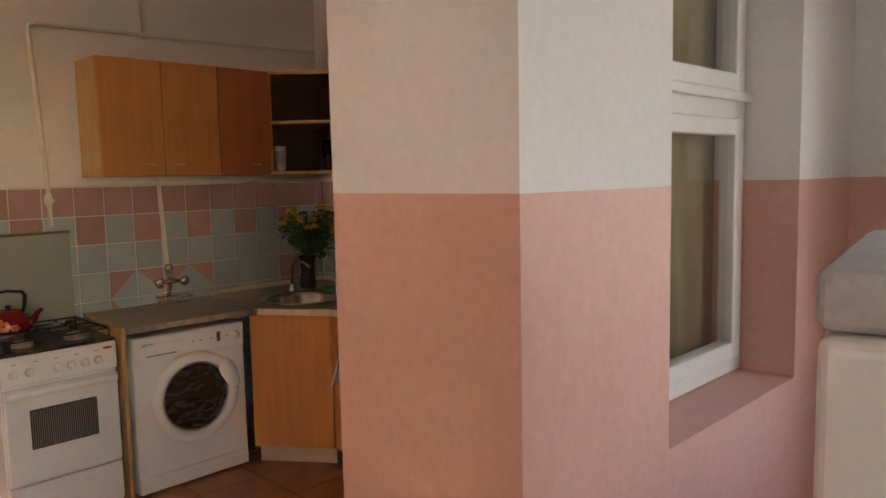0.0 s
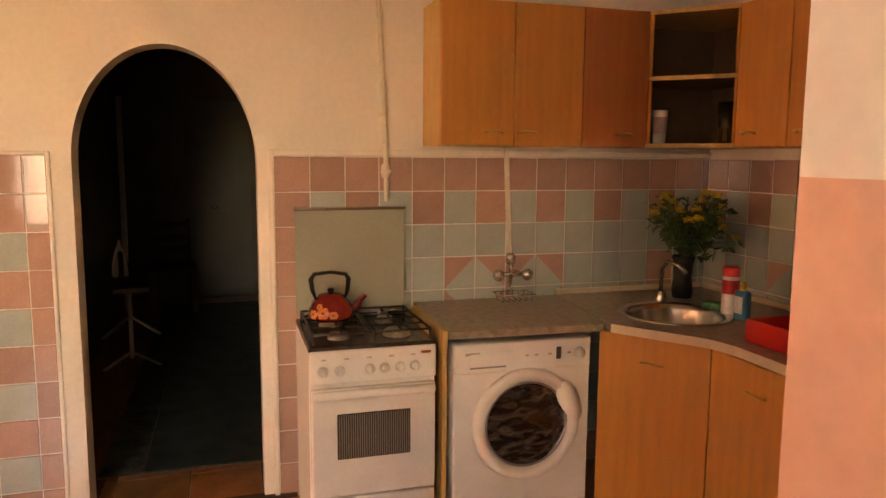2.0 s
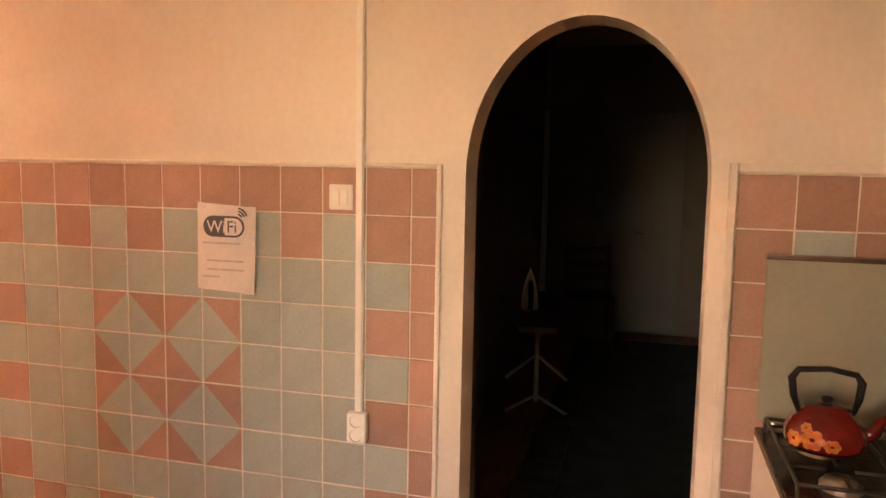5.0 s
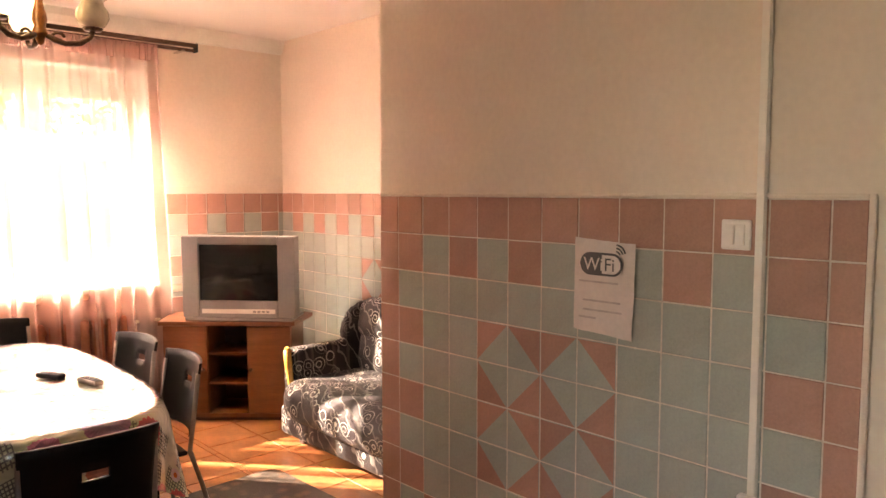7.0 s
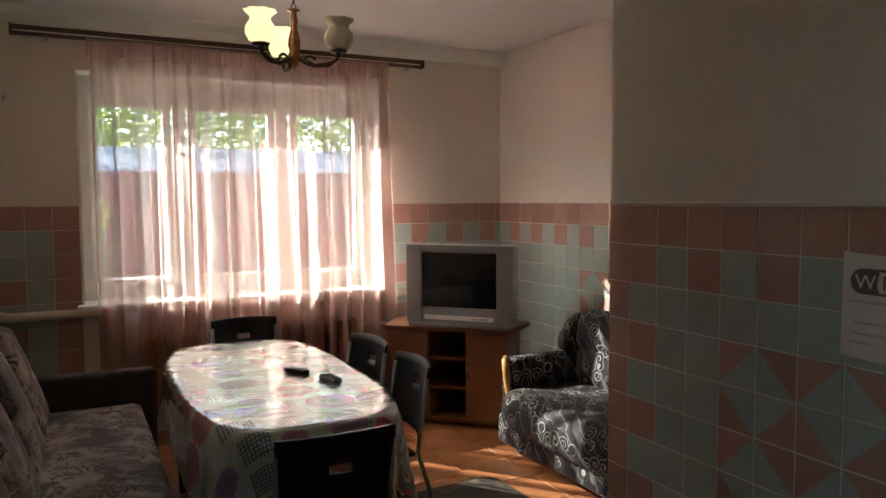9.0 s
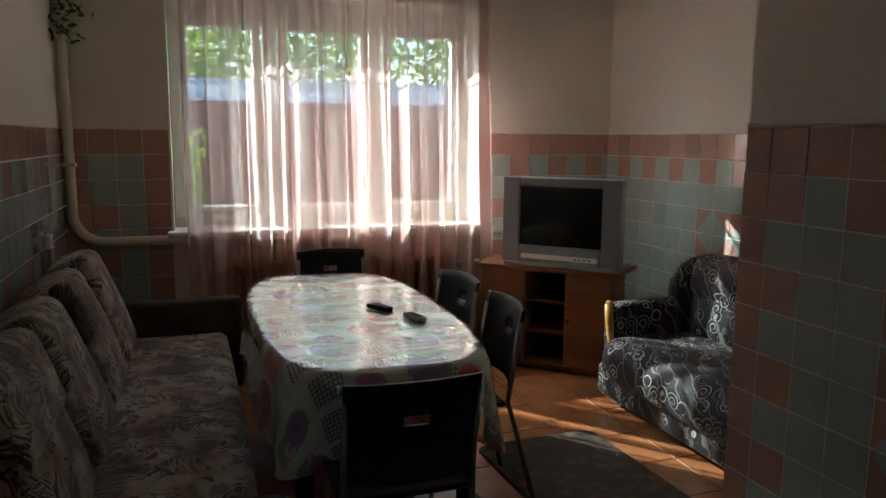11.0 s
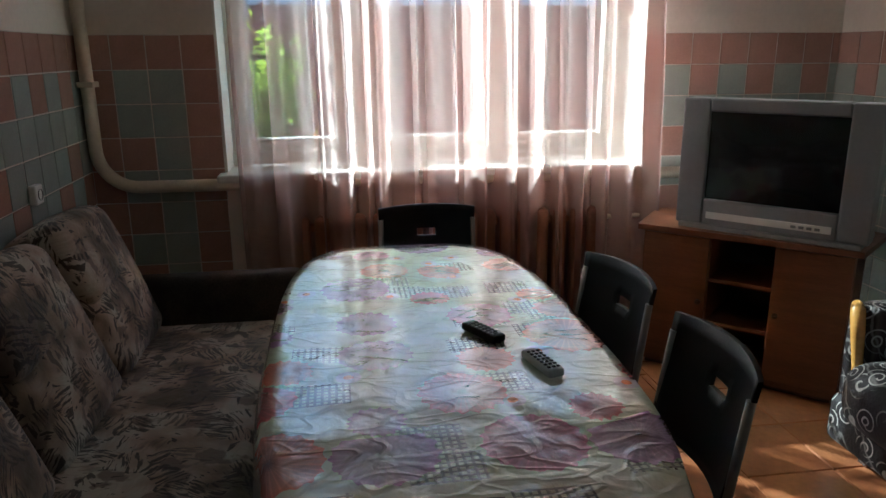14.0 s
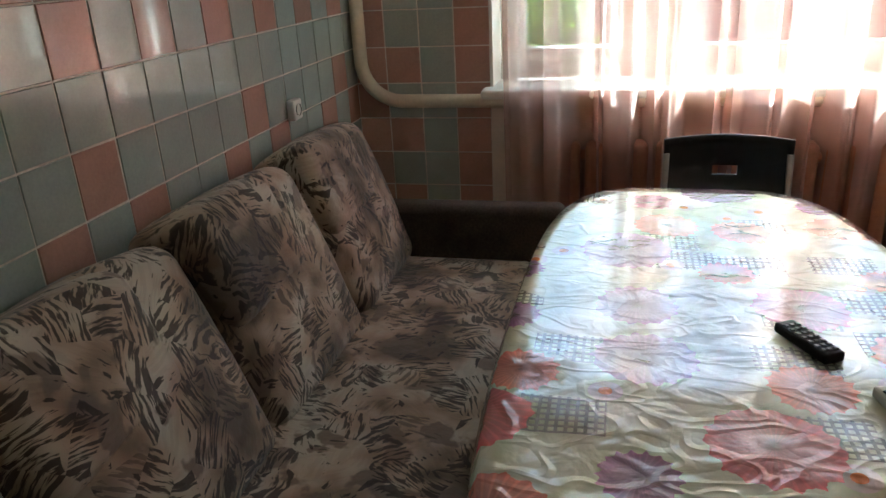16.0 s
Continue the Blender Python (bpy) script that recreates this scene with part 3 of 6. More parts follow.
# ---- tiles, with their colours by column and row ----
TILE_CACHE = {}


def tile_mesh(w, h, kind):
    """kind: 'g', 'p', or the pink corner of a halved tile: 'tl', 'tr', 'bl', 'br'."""
    key = (round(w, 4), round(h, 4), kind)
    if key not in TILE_CACHE:
        j, d, e = 0.0021, 0.0032, 0.0016
        x0, x1, z0, z1 = j, w - j, j, h - j
        me = bpy.data.meshes.new("tile")
        vs = [(x0, 0, z0), (x1, 0, z0), (x1, 0, z1), (x0, 0, z1), (x0 + e, -d, z0 + e), (x1 - e, -d, z0 + e), (x1 - e, -d, z1 - e), (x0 + e, -d, z1 - e)]
        fs = [(0, 1, 5, 4), (1, 2, 6, 5), (2, 3, 7, 6), (3, 0, 4, 7)]
        idx = [0, 0, 0, 0]
        if kind in "gp":
            fs.append((4, 5, 6, 7))
            idx = [0 if kind == "g" else 1] * 5
        else:
            tri = {"tl": ((4, 6, 7), (4, 5, 6)), "br": ((4, 5, 6), (4, 6, 7)), "tr": ((5, 6, 7), (4, 5, 7)), "bl": ((4, 5, 7), (5, 6, 7))}[kind]
            fs += list(tri)
            idx += [1, 0]
        me.from_pydata(vs, [], fs)
        me.materials.append(TILE_G)
        me.materials.append(TILE_P)
        me.polygons.foreach_set("material_index", idx)
        me.update()
        TILE_CACHE[key] = me
    return TILE_CACHE[key]


def tile_panel(wall, origin, rz, cuts, colour, rows=10):
    """Tiles on a wall: cuts are the column edges along the wall, from the origin, to the right as one faces it."""
    turn = pose(*origin, 0, 0, rz)
    back = part("tile_backing", box((cuts[0], -0.002, 0), (cuts[-1], 0.006, TOP + 0.001), m=turn), GROUT, wall)
    rnd = random.Random(5)
    for r in range(rows):
        z = TOP - (r + 1) * P
        for c, (a, b) in enumerate(zip(cuts, cuts[1:])):
            ob = new("tile", tile_mesh(b - a, P, colour(c, r)))
            ob.matrix_world = turn @ pose(a, -0.001 - rnd.random() * 0.0012, z, rnd.gauss(0, 0.25), 0, rnd.gauss(0, 0.25))
            ob.parent = wall


def diamond(c, r):
    return {(0, 0): "tl", (1, 0): "tr", (0, 1): "bl", (1, 1): "br"}[(c % 2, r % 2)]


def wifi_colour(c, r):
    if r in (0, 9) or c in (0, 12):
        return "p"
    if r == 1:
        return "g" if c % 2 == 0 and c < 11 else "p"
    if r == 8:
        return "g" if c % 2 else "p"
    if c == 11:
        return "p" if r % 2 else "g"
    if 4 <= c <= 7 and 3 <= r <= 6:
        return diamond(c - 4, r - 3)
    if c == 1:
        return "p" if r in (3, 5, 7) else "g"
    return "g"


def kitchen_colour(c, r):
    if r in (0, 9) or c == 0:
        return "p"
    if r == 1:
        return "p" if c % 2 == 0 else "g"
    if 5 <= c <= 8 and r in (3, 4, 5, 6):
        return diamond(c - 5, r - 3)
    if c == 12 and r in (3, 4):
        return "p"
    return "g"


def left_colour(c, r):
    k = (c - 20) % 5
    if r in (0, 9):
        return "p"
    if r == 1:
        return "p" if c % 2 else "g"
    if r in (3, 5):
        return "p" if k == 4 else "g"
    if r == 4:
        return "p" if k in (3, 0) else "g"
    return "g"


def window_left_colour(c, r):
    if r in (0, 9) or c in (0, 3):
        return "p"
    return "p" if c == 1 and r in (3, 5, 7) else "g"


def window_right_colour(c, r):
    if r in (0, 9) or c == 0:
        return "p"
    if r == 1:
        return "g" if c % 2 else "p"
    return "p" if c == 1 and r in (3, 5) else "g"


def alcove_colour(c, r):
    if r in (0, 9):
        return "p"
    if r == 1:
        return "g" if c % 2 == 0 else "p"
    if 7 <= c <= 10 and 3 <= r <= 6:
        return diamond(c - 7, r - 3)
    return "g"


def end_colour(c, r):
    if r in (0, 9):
        return "p"
    if r == 1:
        return "p" if c % 2 == 0 else "g"
    if r >= 3 and 3 <= c <= 6 and r < 7:
        return diamond(c - 3, r - 3)
    return "g"


def cuts_from(first, n, last, pitch=P):
    out = [0.0] + [first + k * pitch for k in range(n)]
    out = [v for v in out if v < last - 0.02]
    return out + [last]


def all_tiles():
    tile_panel(wall_main, (0.002, RETURN_Y, 0), -90, [0.0] + [0.1205 + k * P for k in range(12)] + [RETURN_Y + 1.304], wifi_colour)
    tile_panel(wall_main, (0.002, -2.176, 0), -90, cuts_from(P, 20, -2.176 - END_Y), kitchen_colour)
    tile_panel(wall_left, (LEFT_X - 0.002, 1.725 - 14 * P, 0), 90, cuts_from(P, 40, WIN_Y - 1.725 + 14 * P), lambda c, r: left_colour(c + 6, r))
    tile_panel(wall_window, (LEFT_X, WIN_Y + 0.002, 0), 0, cuts_from(0.14, 20, WX0 - LEFT_X), window_left_colour)
    tile_panel(wall_window, (WX1, WIN_Y + 0.002, 0), 0, cuts_from(0.118, 20, ALC_X - WX1), window_right_colour)
    tile_panel(wall_alcove, (ALC_X + 0.002, WIN_Y, 0), -90, cuts_from(P, 30, WIN_Y - RETURN_Y), alcove_colour)
    tile_panel(wall_kend, (-0.006, END_Y - 0.002, 0), 180, cuts_from(P, 30, 1.6), end_colour)


def floor_tiles():
    s, j = 0.33, 0.002
    me = bpy.data.meshes.new("floor_tile")
    vs = [(j, j, 0), (s - j, j, 0), (s - j, s - j, 0), (j, s - j, 0), (j + 0.003, j + 0.003, 0.006), (s - j - 0.003, j + 0.003, 0.006), (s - j - 0.003, s - j - 0.003, 0.006), (j + 0.003, s - j - 0.003, 0.006)]
    me.from_pydata(vs, [], [(0, 1, 5, 4), (1, 2, 6, 5), (2, 3, 7, 6), (3, 0, 4, 7), (4, 5, 6, 7)])
    me.materials.append(FLOORTILE)
    areas = ((PIL_B, -0.04, -2.2, WIN_Y, floor), (-0.04, ALC_X, RETURN_Y, WIN_Y, floor_alcove), (PIL_B, 0.0, END_Y, -2.2, floor), (0.032, 0.42, -2.107, -1.393, floor), (HALL_X, PIL_A, HALL_END, BACK_Y, floor), (PIL_A, PIL_B, PIL_Y, BACK_Y, floor))
    for x0, x1, y0, y1, root in areas:
        y = y0
        while y < y1:
            x = x0
            while x < x1 - 0.03:
                ob = new("floor_tile", me)
                ob.matrix_world = pose(x, y, -0.006) @ Matrix.Diagonal((min(1, (x1 - x) / s), min(1, (y1 - y) / s), 1, 1))
                ob.parent = root
                x += s
            y += s

# ---- outdoors ----
GROUND = material("garden_ground", (0.22, 0.20, 0.13), 0.95, vary=0.25, scale=0.8, fine=12, bump=0.3, second=(0.10, 0.14, 0.05))
FENCE = material("red_brown_sheet", (0.20, 0.06, 0.05), 0.5, vary=0.12, scale=1.5, second=(0.15, 0.045, 0.04))
SLATE = material("pale_roof", (0.25, 0.29, 0.33), 0.6, vary=0.1, scale=2)
HOUSEWALL = material("far_house_wall", (0.55, 0.50, 0.44), 0.8, vary=0.08, scale=1)
BARK = material("bark", (0.13, 0.09, 0.06), 0.9, vary=0.25, scale=10, bump=0.6)
GARDENLEAF = leaf_mat()
ground = structure("ground", box((-400, WIN_Y + 0.46, -0.9), (400, 900, -0.35)), GROUND, "dry garden ground outside the window", "ground")


def fence():
    root = empty("fence", pose(-2.5, 8.5, -0.35), "red-brown corrugated metal garden fence", "fence")
    for i in range(26):
        bm = bmesh.new()
        n = 10
        lo = [bm.verts.new((k * 0.05, 0.018 * math.sin(k * math.pi / 2), 0)) for k in range(n + 1)]
        hi = [bm.verts.new((v.co.x, v.co.y, 2.30)) for v in lo]
        for k in range(n):
            bm.faces.new((lo[k], lo[k + 1], hi[k + 1], hi[k]))
        ob = part("panel", bm, FENCE, root)
        ob.location = (-6 + i * 0.5, 0, 0)
    for i in range(7):
        part("post", box((-6 + i * 2.1, 0.03, 0), (-5.94 + i * 2.1, 0.09, 2.33), 0.005), FENCE, root)


def far_house():
    root = empty("garage", pose(-3.2, 10.5, -0.35), "low pale garage with a blue-grey roof beyond the fence", "garage")
    part("wall", box((-7, 0, 0), (7, 3.2, 2.32)), HOUSEWALL, root)
    part("roof", prism([(-0.35, 2.26), (3.5, 2.26), (3.5, 2.34), (1.6, 2.86), (-0.35, 2.34)], -7.3, 7.3, "x"), SLATE, root)


def add_leaf(bm, c, size, rnd):
    d = Vector((rnd.gauss(0, 1), rnd.gauss(0, 1), rnd.gauss(0, 0.6))).normalized()
    s = d.orthogonal().normalized()
    s.rotate(Euler((rnd.random() * 6, rnd.random() * 6, 0)))
    c = Vector(c)
    bend = d.cross(s) * size * 0.15
    a = [bm.verts.new(c - d * size * 0.5), bm.verts.new(c + s * size * 0.28 + bend), bm.verts.new(c + d * size * 0.5), bm.verts.new(c - s * size * 0.28 + bend)]
    bm.faces.new((a[0], a[1], a[2]))
    bm.faces.new((a[0], a[2], a[3]))


def tree(x, y, h, spread, seed, leaves=1500, low=0.35):
    rnd = random.Random(seed)
    root = empty("tree", pose(x, y, -0.35), "leafy green garden tree behind the window bars", "tree", "garden trees")
    bm = bmesh.new()
    add_tube(bm, [(0, 0, 0), (0.05, 0.03, h * 0.3), (-0.04, 0.02, h * 0.6), (0.03, 0, h * 0.9)], [0.12, 0.09, 0.06, 0.02], 8)
    tips = []
    for i in range(9):
        a, z = i * 2.4, h * (low + 0.06 * i)
        e = Vector((math.cos(a) * spread * 0.7, math.sin(a) * spread * 0.7, z + h * 0.18))
        add_tube(bm, [(0, 0, z), tuple(e * 0.5 + Vector((0, 0, z * 0.5))), tuple(e)], [0.045, 0.03, 0.01], 6)
        tips.append(e)
    part("trunk", bm, BARK, root)
    bm = bmesh.new()
    for i in range(leaves):
        t = rnd.choice(tips)
        c = t + Vector((rnd.gauss(0, spread * 0.3), rnd.gauss(0, spread * 0.3), rnd.gauss(0, h * 0.11)))
        add_leaf(bm, c, rnd.uniform(0.13, 0.30) * (1.0 if h > 3 else 0.55), rnd)
    tagged(part("crown", bm, GARDENLEAF, root), kind="stuff")


fence()
far_house()
for k, (x, y, h, s, n) in enumerate([(-5.6, 17, 6.4, 2.4, 5000), (-2.4, 18.5, 5.6, 2.4, 5000), (0.8, 17.5, 6.2, 2.3, 5000), (4.4, 18, 6.5, 2.6, 5000), (7.8, 17.5, 6.0, 2.4, 3500), (-2.2, 6.4, 1.65, 0.40, 2600)]):
    tree(x, y, h, s, 20 + k, n, 0.3)

# ---- dining window ----


def dining_window():
    root = tagged(new("window_1"), "white painted triple casement window with daylight behind", "window", kind="structure")
    y0, y1 = WIN_Y + 0.20, WIN_Y + 0.26
    part("reveal", boxes([((WX0, WIN_Y - 0.002, WZ0), (WX0 + 0.012, y0, WZ1)), ((WX1 - 0.012, WIN_Y - 0.002, WZ0), (WX1, y0, WZ1)), ((WX0 + 0.012, WIN_Y - 0.001, WZ1 - 0.012), (WX1 - 0.012, y0, WZ1 - 0.001))]), WHITEGLOSS, root)
    part("window_sill", box((WX0 - 0.03, WIN_Y - 0.09, WZ0 - 0.005), (WX1 + 0.03, y0, WZ0 + 0.035), 0.012), WHITEGLOSS, root)
    xs = [WX0 + 0.012, WX0 + 0.64, WX0 + 1.36, WX1 - 0.012]
    zt = 2.17
    part("window_frame", boxes([((xs[0], y0, WZ0 + 0.035), (xs[-1], y1, WZ0 + 0.11)), ((xs[0], y0, WZ1 - 0.17), (xs[-1], y1, WZ1 - 0.012)), ((xs[0] + 0.002, y0 + 0.003, WZ0 + 0.002), (xs[0] + 0.07, y1 + 0.003, WZ1 - 0.014)), ((xs[-1] - 0.07, y0 + 0.003, WZ0 + 0.002), (xs[-1] - 0.002, y1 + 0.003, WZ1 - 0.014)), ((xs[1] - 0.04, y0 + 0.003, WZ0 + 0.002), (xs[1] + 0.04, y1 + 0.003, WZ1 - 0.014)), ((xs[2] - 0.04, y0 + 0.003, WZ0 + 0.002), (xs[2] + 0.04, y1 + 0.003, WZ1 - 0.014))], 0.006), WHITEGLOSS, root)
    for a, b in zip(xs, xs[1:]):
        lo, hi = a + 0.06, b - 0.06
        sash = part("casement", boxes([((lo, y0 - 0.02, WZ0 + 0.10), (lo + 0.05, y1 - 0.01, zt + 0.08)), ((hi - 0.05, y0 - 0.02, WZ0 + 0.10), (hi, y1 - 0.01, zt + 0.08)), ((lo + 0.002, y0 - 0.018, WZ0 + 0.102), (hi - 0.002, y1 - 0.012, WZ0 + 0.17)), ((lo + 0.002, y0 - 0.018, zt + 0.01), (hi - 0.002, y1 - 0.012, zt + 0.078))], 0.006), WHITEGLOSS, root)
        pane = part("pane", box((lo + 0.03, y0 + 0.012, WZ0 + 0.14), (hi - 0.03, y0 + 0.017, zt + 0.04)), GLASS, sash)
        pane.visible_shadow = False
    # dark shutter post seen at the window's edge
    part("hinge_post", box((WX1 - 0.05, WIN_Y + 0.05, 1.62), (WX1 - 0.015, WIN_Y + 0.09, 2.28), 0.004), DARKWOOD, root)


def grille():
    root = empty("window_grille", pose(0, WIN_Y + 0.40, 0), "black wrought-iron window bars with scrolls", "window grille")
    n = 13
    for i in range(n):
        x = WX0 + 0.08 + i * (WX1 - WX0 - 0.16) / (n - 1)
        bm = bmesh.new()
        pts = [(x + 0.005 * math.cos(k * 0.9), 0.005 * math.sin(k * 0.9), WZ0 + 0.02 + k * (WZ1 - WZ0 - 0.2) / 60) for k in range(61)]
        add_tube(bm, pts, 0.007, 5)
        part("bar", bm, IRON, root)
        if i % 3 != 1:
            bm = bmesh.new()
            for s in (-1, 1):
                sp = [(x + s * (0.012 + 0.062 - 0.062 * (1 - a / 7.5) * math.cos(a)), 0, 1.60 + s * 0.02 + 0.062 * (1 - a / 7.5) * math.sin(a)) for a in [k * 0.35 for k in range(18)]]
                add_tube(bm, sp, 0.005, 5)
            part("scroll", bm, IRON, root)
    for z in (WZ0 + 0.06, 1.42, WZ1 - 0.16):
        part("crossbar", box((WX0, -0.006, z - 0.008), (WX1, 0.006, z + 0.008)), IRON, root)


def curtain():
    root = empty("curtain", pose(0, 3.235, 0), "sheer dusty pink voile curtain hanging in folds", "curtain")
    rnd = random.Random(3)
    nx, nz = 760, 30
    ph = [rnd.uniform(0, 6.28) for _ in range(8)]
    bm = bmesh.new()
    grid = []
    for j in range(nz + 1):
        v = j / nz
        z = 2.53 - v * 2.40
        row = []
        for i in range(nx + 1):
            u = i / nx
            w = 1.985 + 0.045 * v
            gather = 0.017 * math.sin(u * 67 + 2.0 * math.sin(u * 11) + ph[0] + 0.6 * math.sin(v * 3)) + 0.012 * math.sin(u * 23 + ph[1]) + 0.006 * math.sin(u * 149 + 3 * math.sin(u * 17) + ph[6])
            x = -1.862 + u * w + gather * (0.75 + 0.6 * v)
            amp = 0.013 + 0.038 * min(1, v * 2)
            y = amp * (math.sin(u * 118 + 2.2 * math.sin(u * 9 + ph[2]) + ph[3]) + 0.6 * math.sin(u * 57 + ph[4] + v) + 0.4 * math.sin(u * 203 + ph[5] - 2 * v))
            row.append(bm.verts.new((x, y, z)))
        grid.append(row)
    for a, b in zip(grid, grid[1:]):
        for i in range(nx):
            bm.faces.new((a[i], b[i], b[i + 1], a[i + 1])).smooth = True
    part("cloth", bm, VOILE, root)
    bm = bmesh.new()
    for i in range(141):
        x = -1.86 + i * 1.98 / 140
        add_box(bm, (x - 0.005, -0.012 + 0.008 * math.sin(i * 1.7), 2.44), (x + 0.004, 0.012, 2.55), 0)
    tagged(part("heading_tape", bm, VOILE, root), kind="stuff")


def curtain_rail():
    root = empty("curtain_rail", pose(0, 3.25, 2.565), "dark double curtain rail fixed above the window", "curtain rail")
    part("front_track", box((-2.26, -0.02, 0.004), (0.41, 0.0, 0.032), 0.004), DARKWOOD, root)
    part("back_track", box((-2.26, 0.015, -0.022), (0.41, 0.035, 0.0), 0.004), DARKWOOD, root)
    for x in (-2.1, -0.9, 0.3):
        part("bracket", box((x, -0.015, -0.03), (x + 0.03, 0.13, -0.022), 0.003), STEEL, root)
    for x in (-2.27, 0.41):
        part("end_cap", box((x, -0.024, -0.026), (x + 0.012, 0.04, 0.036), 0.003), IRON, root)


def heating():
    root = empty("heating_pipe", pose(0, 0, 0), "cream painted heating pipe bending along the wall", "pipe")
    y = 3.325
    bend = [(-2.315 - 0.175 * math.cos(radians(a)), y, 1.022 - 0.175 * math.sin(radians(a))) for a in range(0, 91, 9)]
    part("pipe", tube([(-2.49, y, CEIL - 0.001), (-2.49, y, 1.8)] + bend + [(-1.0, y, 0.845), (0.42, y, 0.838)], 0.029, 16), CREAMPIPE, root)
    for z in (2.2, 1.3):
        part("clip", box((-2.525, y - 0.035, z), (-2.455, y + 0.055, z + 0.025), 0.004), CREAMPIPE, root)
    rad = empty("radiator", pose(-1.62, 3.285, 0.13), "brown painted cast-iron radiator under the window", "radiator")
    for i in range(17):
        part("section", box((i * 0.09, -0.055, 0), (i * 0.09 + 0.07, 0.05, 0.56), 0.025, 3), RADIATOR, rad)
    for z in (0.06, 0.5):
        part("manifold", tube([(0, 0, z), (1.5, 0, z)], 0.022, 8), RADIATOR, rad)
    for x in (0.2, 1.3):
        part("leg", box((x, -0.02, -0.13), (x + 0.03, 0.02, 0.02), 0.004), RADIATOR, rad)
    part("feed_pipe", tube([(1.5, 0, 0.5), (1.72, 0, 0.5), (1.78, 0.01, 0.56), (1.78, 0.03, 0.69)], 0.013, 8), CREAMPIPE, rad)


def ivy():
    rnd = random.Random(8)
    root = empty("ivy", pose(-2.46, 3.28, 0), "trailing artificial ivy wound round the heating pipe", "plant")
    bm, bl = bmesh.new(), bmesh.new()
    pts = [(0.04 * math.cos(k * 0.55), 0.04 * math.sin(k * 0.55), 2.62 - k * 0.018) for k in range(34)]
    add_tube(bm, pts, 0.004, 5)
    for p in pts:
        for _ in range(5):
            add_leaf(bl, (p[0] + rnd.gauss(0, 0.045), p[1] - abs(rnd.gauss(0, 0.03)), p[2] + rnd.gauss(0, 0.03)), rnd.uniform(0.035, 0.07), rnd)
    part("stem", bm, FOLIAGE, root)
    tagged(part("leaf_cluster", bl, FOLIAGE, root), kind="stuff")


dining_window()
grille()
curtain()
curtain_rail()
heating()
ivy()

# ---- dining room things ----


def soft_block(lo, hi, r, m=None, bulge=0.0, seed=1, cuts=5):
    """An upholstered block with rounded edges and uneven filling."""
    bm = bmesh.new()
    add_box(bm, lo, hi, r, 4, None)
    bmesh.ops.subdivide_edges(bm, edges=[e for e in bm.edges if e.calc_length() > 0.12], cuts=cuts, use_grid_fill=True)
    c = Vector([(a + b) / 2 for a, b in zip(lo, hi)])
    for v in bm.verts:
        d = v.co - c
        n = noise.noise(v.co * 6 + Vector((seed, 0, 0)))
        q = [max(0.0, 1 - (abs(d[i]) * 2 / max(1e-3, hi[i] - lo[i])) ** 2) for i in range(3)]
        k = sorted(range(3), key=lambda i: -abs(d[i]) / (hi[i] - lo[i]))[0]
        o = [i for i in range(3) if i != k]
        v.co[k] += math.copysign(bulge * q[o[0]] * q[o[1]] + 0.006 * n, d[k])
    if m is not None:
        bmesh.ops.transform(bm, matrix=m, verts=bm.verts)
    for f in bm.faces:
        f.smooth = True
    return bm


def beige_sofa():
    root = empty("sofa", pose(LEFT_X + 0.03, 0, 0), "beige and brown brushstroke-patterned velour sofa with loose back cushions", "sofa")
    y0, y1 = 0.32, 2.70
    part("base", soft_block((0.06, y0, 0.06), (0.80, y1, 0.25), 0.03, seed=2), BRUSH, root)
    part("seat_cushion", soft_block((0.10, y0, 0.24), (0.845, y1 - 0.005, 0.405), 0.05, bulge=0.012, seed=3, cuts=8), BRUSH, root)
    part("armrest", soft_block((0.05, y1, 0.06), (0.93, y1 + 0.11, 0.582), 0.03, bulge=0.003, seed=4), DARKVELOUR, root, "dark brown velour armrest")
    part("armrest", soft_block((0.05, y0 - 0.17, 0.06), (0.90, y0, 0.582), 0.03, bulge=0.003, seed=5), DARKVELOUR, root)
    part("back_frame", box((0.01, y0 - 0.1, 0.05), (0.09, y1 + 0.1, 0.60), 0.01), DARKWOOD, root)
    for i in range(4):
        ya = 2.765 - (i + 1) * 0.598
        m = pose(0.385, ya, 0.40, 0, -21, 0)
        cu = part("back_cushion", soft_block((-0.18, 0.008, -0.01), (0.0, 0.587, 0.54), 0.055, m, bulge=0.03, seed=11 + i, cuts=6), BRUSH, root)
        m2 = pose(0.385, ya, 0.40, 0, -21, 0)
        part("head_roll", soft_block((-0.19, 0.014, 0.27), (0.032, 0.40 + 0.18 * (i == 3), 0.555), 0.05, m2, bulge=0.012, seed=31 + i, cuts=5), BRUSH, cu)
    for y in (y0 + 0.1, y1 - 0.1):
        for x in (0.12, 0.74):
            part("foot", box((x, y - 0.03, 0), (x + 0.06, y + 0.03, 0.07), 0.004), DARKWOOD, root)


